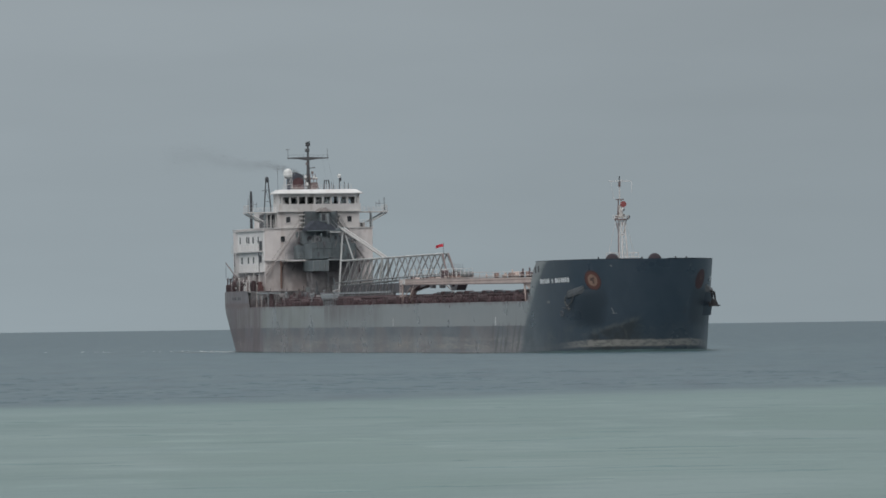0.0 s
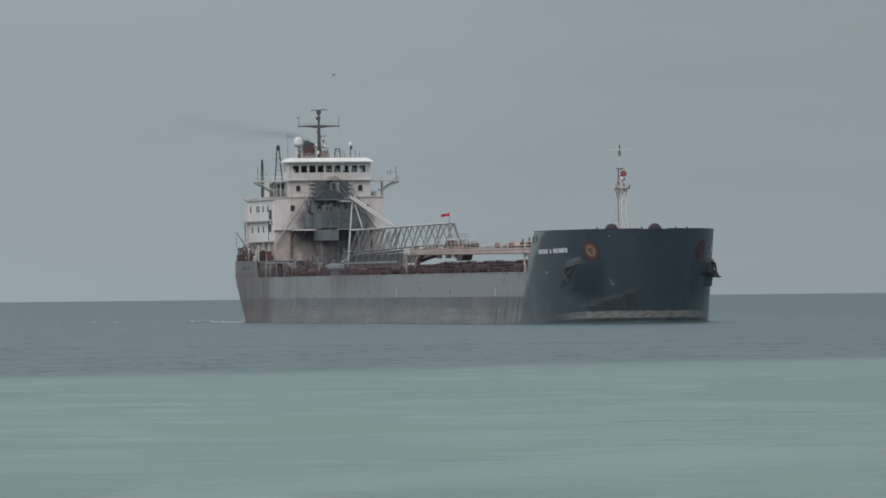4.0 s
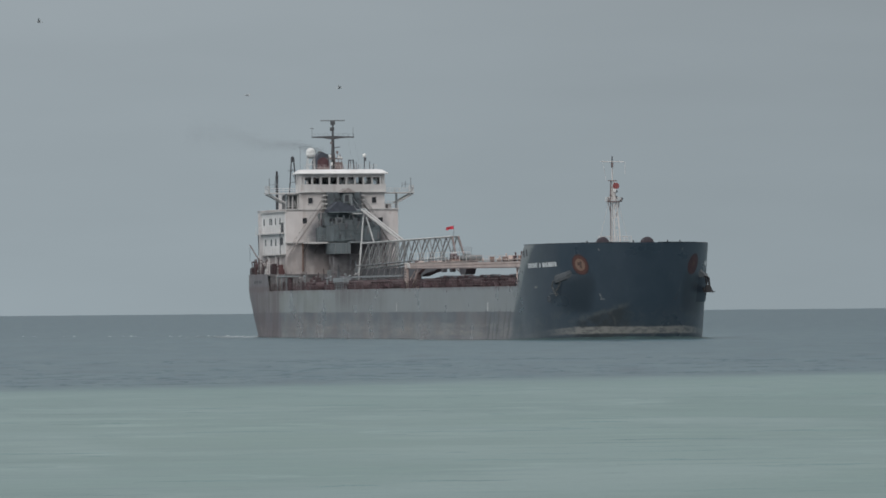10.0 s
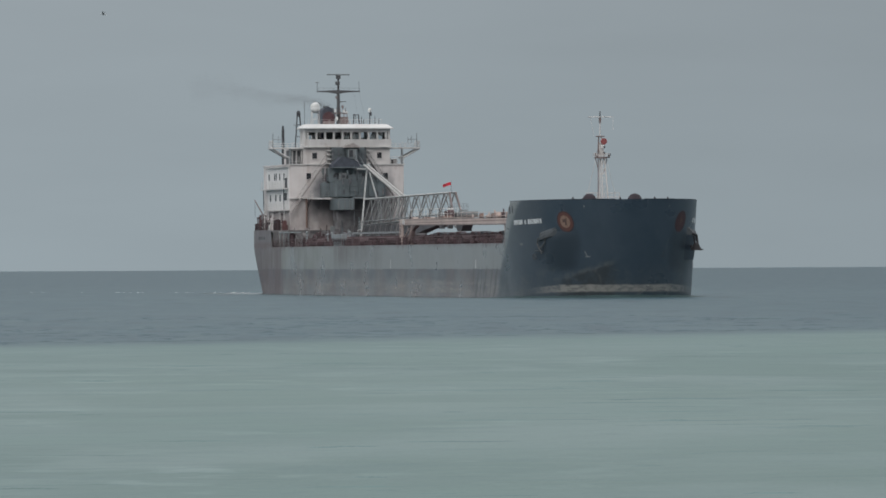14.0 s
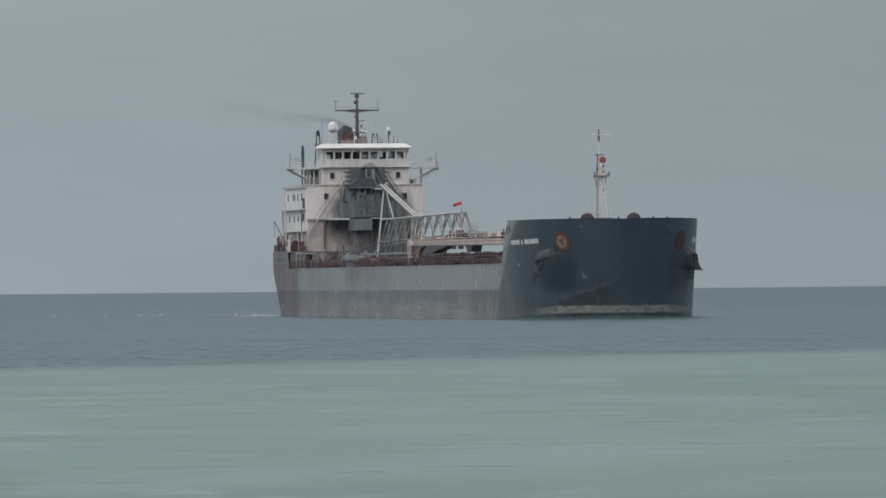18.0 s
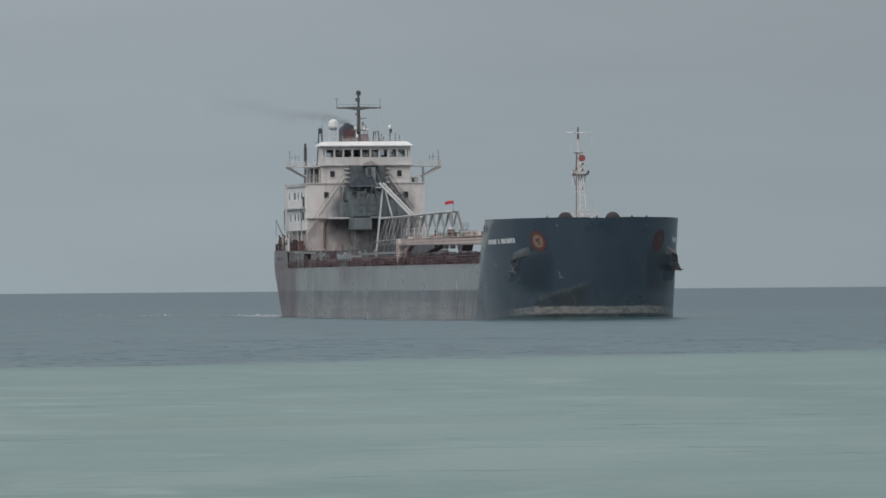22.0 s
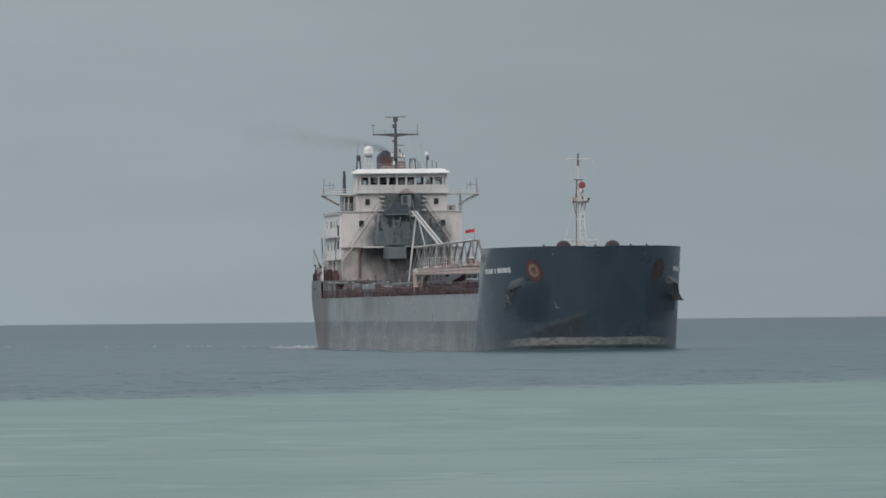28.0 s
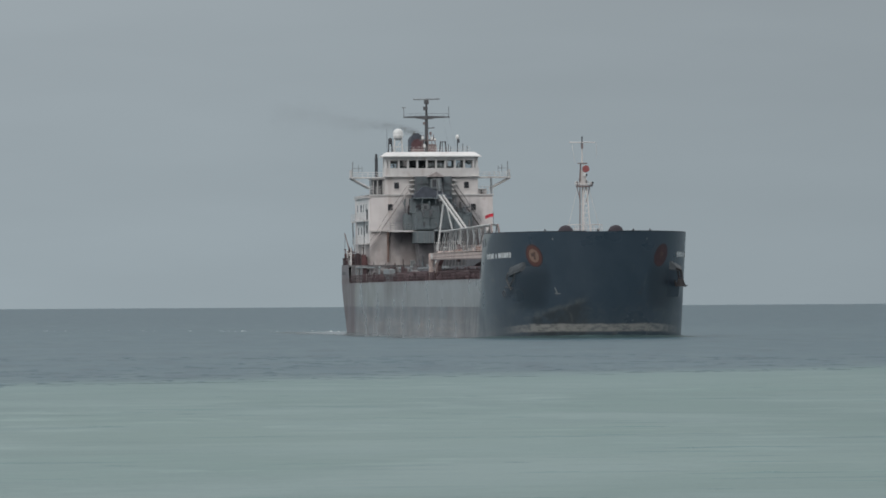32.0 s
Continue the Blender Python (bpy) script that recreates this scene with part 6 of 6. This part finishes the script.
def wavelets(name, material, label, groups, y0, y1, long0, long1, seed, tall, shallow):
    """Low crests lying across the water in loose groups, long, thin and broken along their length."""
    rnd = random.Random(seed)
    bm = bmesh.new()
    for _ in range(groups):
        gy = y0 + (y1 - y0) * rnd.random() ** (1.0 if shallow else 3.0)
        gx = rnd.uniform(-1, 1) * (gy * 0.075 + 12)
        for _ in range(rnd.choice((1, 2, 3, 5) if shallow else (2, 4, 6, 8))):
            x, y = gx + rnd.gauss(0, 2.6 if shallow else 2.0), gy + rnd.gauss(0, 3.5 if shallow else 7.0)
            edge = 427 + 1.35 * x
            if (y > edge - 40) if shallow else (y < edge + 10):
                continue
            a = (long0 + (long1 - long0) * rnd.random() ** 2.5) / 2
            w, h, lean = rnd.uniform(0.25, 0.6), (0.2 + 0.8 * rnd.random() ** 2) * tall, rnd.uniform(-0.10, 0.22)
            n = 19 if shallow else 7
            bend, phase = rnd.uniform(-0.4, 0.4), rnd.uniform(0, 6)
            ridge, front, back = [], [], []
            for i in range(n):
                f = i / (n - 1) * 2 - 1
                k = max(0.0, 1 - f * f) * rnd.uniform(0.35, 1.0)
                px, py = x + a * f, y + lean * a * f + bend * a * (f * f + 0.4 * math.sin(phase + 4 * f)) + rnd.uniform(-0.2, 0.2)
                ridge.append(bm.verts.new((px, py, h * k + 0.003)))
                front.append(bm.verts.new((px, py - w * (0.2 + k), -0.02)))
                back.append(bm.verts.new((px, py + w * 1.6 * (0.2 + k), -0.02)))
            for i in range(n - 1):
                bm.faces.new((front[i], front[i + 1], ridge[i + 1], ridge[i]))
                bm.faces.new((ridge[i], ridge[i + 1], back[i + 1], back[i]))
    return tagged(part(name, bm, material, smooth=True), label, "waves", kind="stuff")


near_waves = wavelets("shallow_wavelets", RIPPLE, "low wavelets running in over the pale shallows", 90, 110, 430, 0.7, 5.0, 7, 0.032, True)
far_waves = wavelets("deep_wavelets", CREST, "short dark wavelets on the deeper water", 560, 380, 600, 0.4, 2.4, 8, 0.06, False)


def gull(label):
    bird = thing("gull", label, "bird", "gulls over the lake")
    part("body", ball((0, 0, 0), 0.072, (2.3, 0.9, 0.85)), FEATHER, bird, smooth=True)
    part("head", join(ball((0.22, 0, 0.03), 0.052), tubes(((0.25, 0, 0.024), (0.33, 0, 0.01), 0.016, 0.005))), FEATHERW, bird, smooth=True)
    part("tail", prism([(-0.15, -0.03), (-0.33, -0.08), (-0.33, 0.08), (-0.15, 0.03)], "z", -0.01, 0.02), FEATHERW, bird)
    wings = []
    for s in (-1, 1):
        out = [(0.07, 0.03), (0.10, 0.21), (0.02, 0.44), (-0.03, 0.44), (-0.03, 0.21), (-0.07, 0.03)]
        wings.append(part("wing", prism([(x, s * y) for x, y in out], "z", -0.012, 0.012), FEATHER, bird, "dark wing"))
    return bird, wings


gulls = [gull("small dark gull gliding and turning"), gull("small dark gull flapping over the ship"), gull("small dark gull following another")]


# ---------------------------------------------------------------- what moves
def afloat(x, y, heading):
    return pose(x, y, 0, 0, 0, heading)


def motions():
    sail = [(0, afloat(-37.72, 1172.49, -75.436)), (2, afloat(-34.69, 1165.33, -75.879)), (4, afloat(-31.65, 1158.15, -76.350)), (6, afloat(-28.59, 1150.97, -76.848)), (8, afloat(-25.54, 1143.77, -77.371)), (10, afloat(-22.49, 1136.55, -77.917)), (12, afloat(-19.47, 1129.30, -78.484)), (14, afloat(-16.46, 1122.04, -79.070)), (16, afloat(-13.48, 1114.75, -79.674)), (18, afloat(-10.55, 1107.43, -80.293)), (20, afloat(-7.65, 1100.08, -80.925)), (22, afloat(-4.81, 1092.71, -81.568)), (24, afloat(-2.03, 1085.30, -82.222)), (26, afloat(0.69, 1077.85, -82.883)), (28, afloat(3.34, 1070.38, -83.549)), (30, afloat(5.91, 1062.87, -84.220)), (32, afloat(8.39, 1055.33, -84.892))]
    for ob in (ship, slick, bow_foam, wake_foam, wake_trail, bow_wave, plume, *loose):
        walk(ob, sail)
    walk(near_waves, [(0, pose(0, 0, 0)), (32, pose(6, -32, 0))])
    walk(far_waves, [(0, pose(0, 20, 0)), (32, pose(8, -20, 0))])
    walk(main_radar, [(i * 0.4, pose(27.2, 0.1, 32.15, 0, 0, 90 + (i * 0.4 - 9.6) / 1.914 * 360)) for i in range(81)])
    walk(flag, [(i * 0.5, pose(112.9, 0, 15.1, 5 * math.sin(i * 2.1), 0, 14 * math.sin(i * 1.3))) for i in range(65)])
    flight_a = [(0, -68, 15), (1.5, -46.4, 18.1), (2, -39.2, 19.4), (2.5, -32.2, 21), (3, -25.3, 22.3), (3.5, -19.3, 23.5), (4.5, -9.6, 26.2), (5.5, -2.8, 28), (6, -1.1, 28.5), (6.5, -1.5, 28.9), (7, -4.8, 29), (7.5, -10.3, 28.8), (8, -15.9, 28.3), (8.5, -20.6, 28.2), (9, -25.4, 28.7), (9.5, -31.2, 30.1), (10, -38.1, 31.4), (11, -51, 33.4), (14, -90, 36), (32, -330, 40)]
    flight_b = [(0, -190, 10), (6, -75, 14), (8, -39.7, 18.0), (8.5, -31.1, 19.5), (9, -23.7, 21.3), (9.5, -16.5, 23.3), (10, -10, 25.2), (10.5, -4.6, 26.8), (11, -1.2, 27.35), (11.5, -0.1, 27.6), (12, -1.4, 27.9), (12.5, -5.4, 28.1), (13, -11.8, 28.4), (13.5, -20.1, 28.3), (14, -29.6, 28.2), (16, -66, 28), (32, -330, 36)]
    flight_c = [(0, -190, 8), (7, -68, 15), (9, -36.2, 20.8), (9.5, -27.6, 22.8), (10, -19.0, 24.85), (10.5, -11.0, 26.9), (11, -3.7, 28.65), (11.5, 1.5, 29.8), (12, 4.5, 30.4), (12.5, 4.6, 30.25), (13, 1.95, 29.95), (13.5, -3.5, 30.1), (14, -11, 31.2), (16, -45, 34), (32, -320, 40)]
    for n, ((bird, wings), flight) in enumerate(zip(gulls, (flight_a, flight_b, flight_c))):
        rows, heading = [], 20.0
        for i, (t, x, z) in enumerate(flight):
            ahead = flight[min(i + 1, len(flight) - 1)][1] - flight[max(i - 1, 0)][1]
            span = flight[min(i + 1, len(flight) - 1)][0] - flight[max(i - 1, 0)][0]
            speed = ahead / span
            heading = 90 - 75 * max(-1, min(1, speed / 9))
            rows.append((t, pose(x, 700 + n * 9, z, 12 * math.sin(t * 2), -4, heading)))
        walk(bird, rows)
        for wing, s in zip(wings, (-1, 1)):
            walk(wing, [(i * 0.13, pose(0, 0, 0.03, s * (8 + 34 * math.sin(i * 0.13 * 2 * math.pi / 0.52 + n)), 0, 0)) for i in range(124)] + [(32, pose(0, 0, 0.03, s * 8, 0, 0))])


motions()
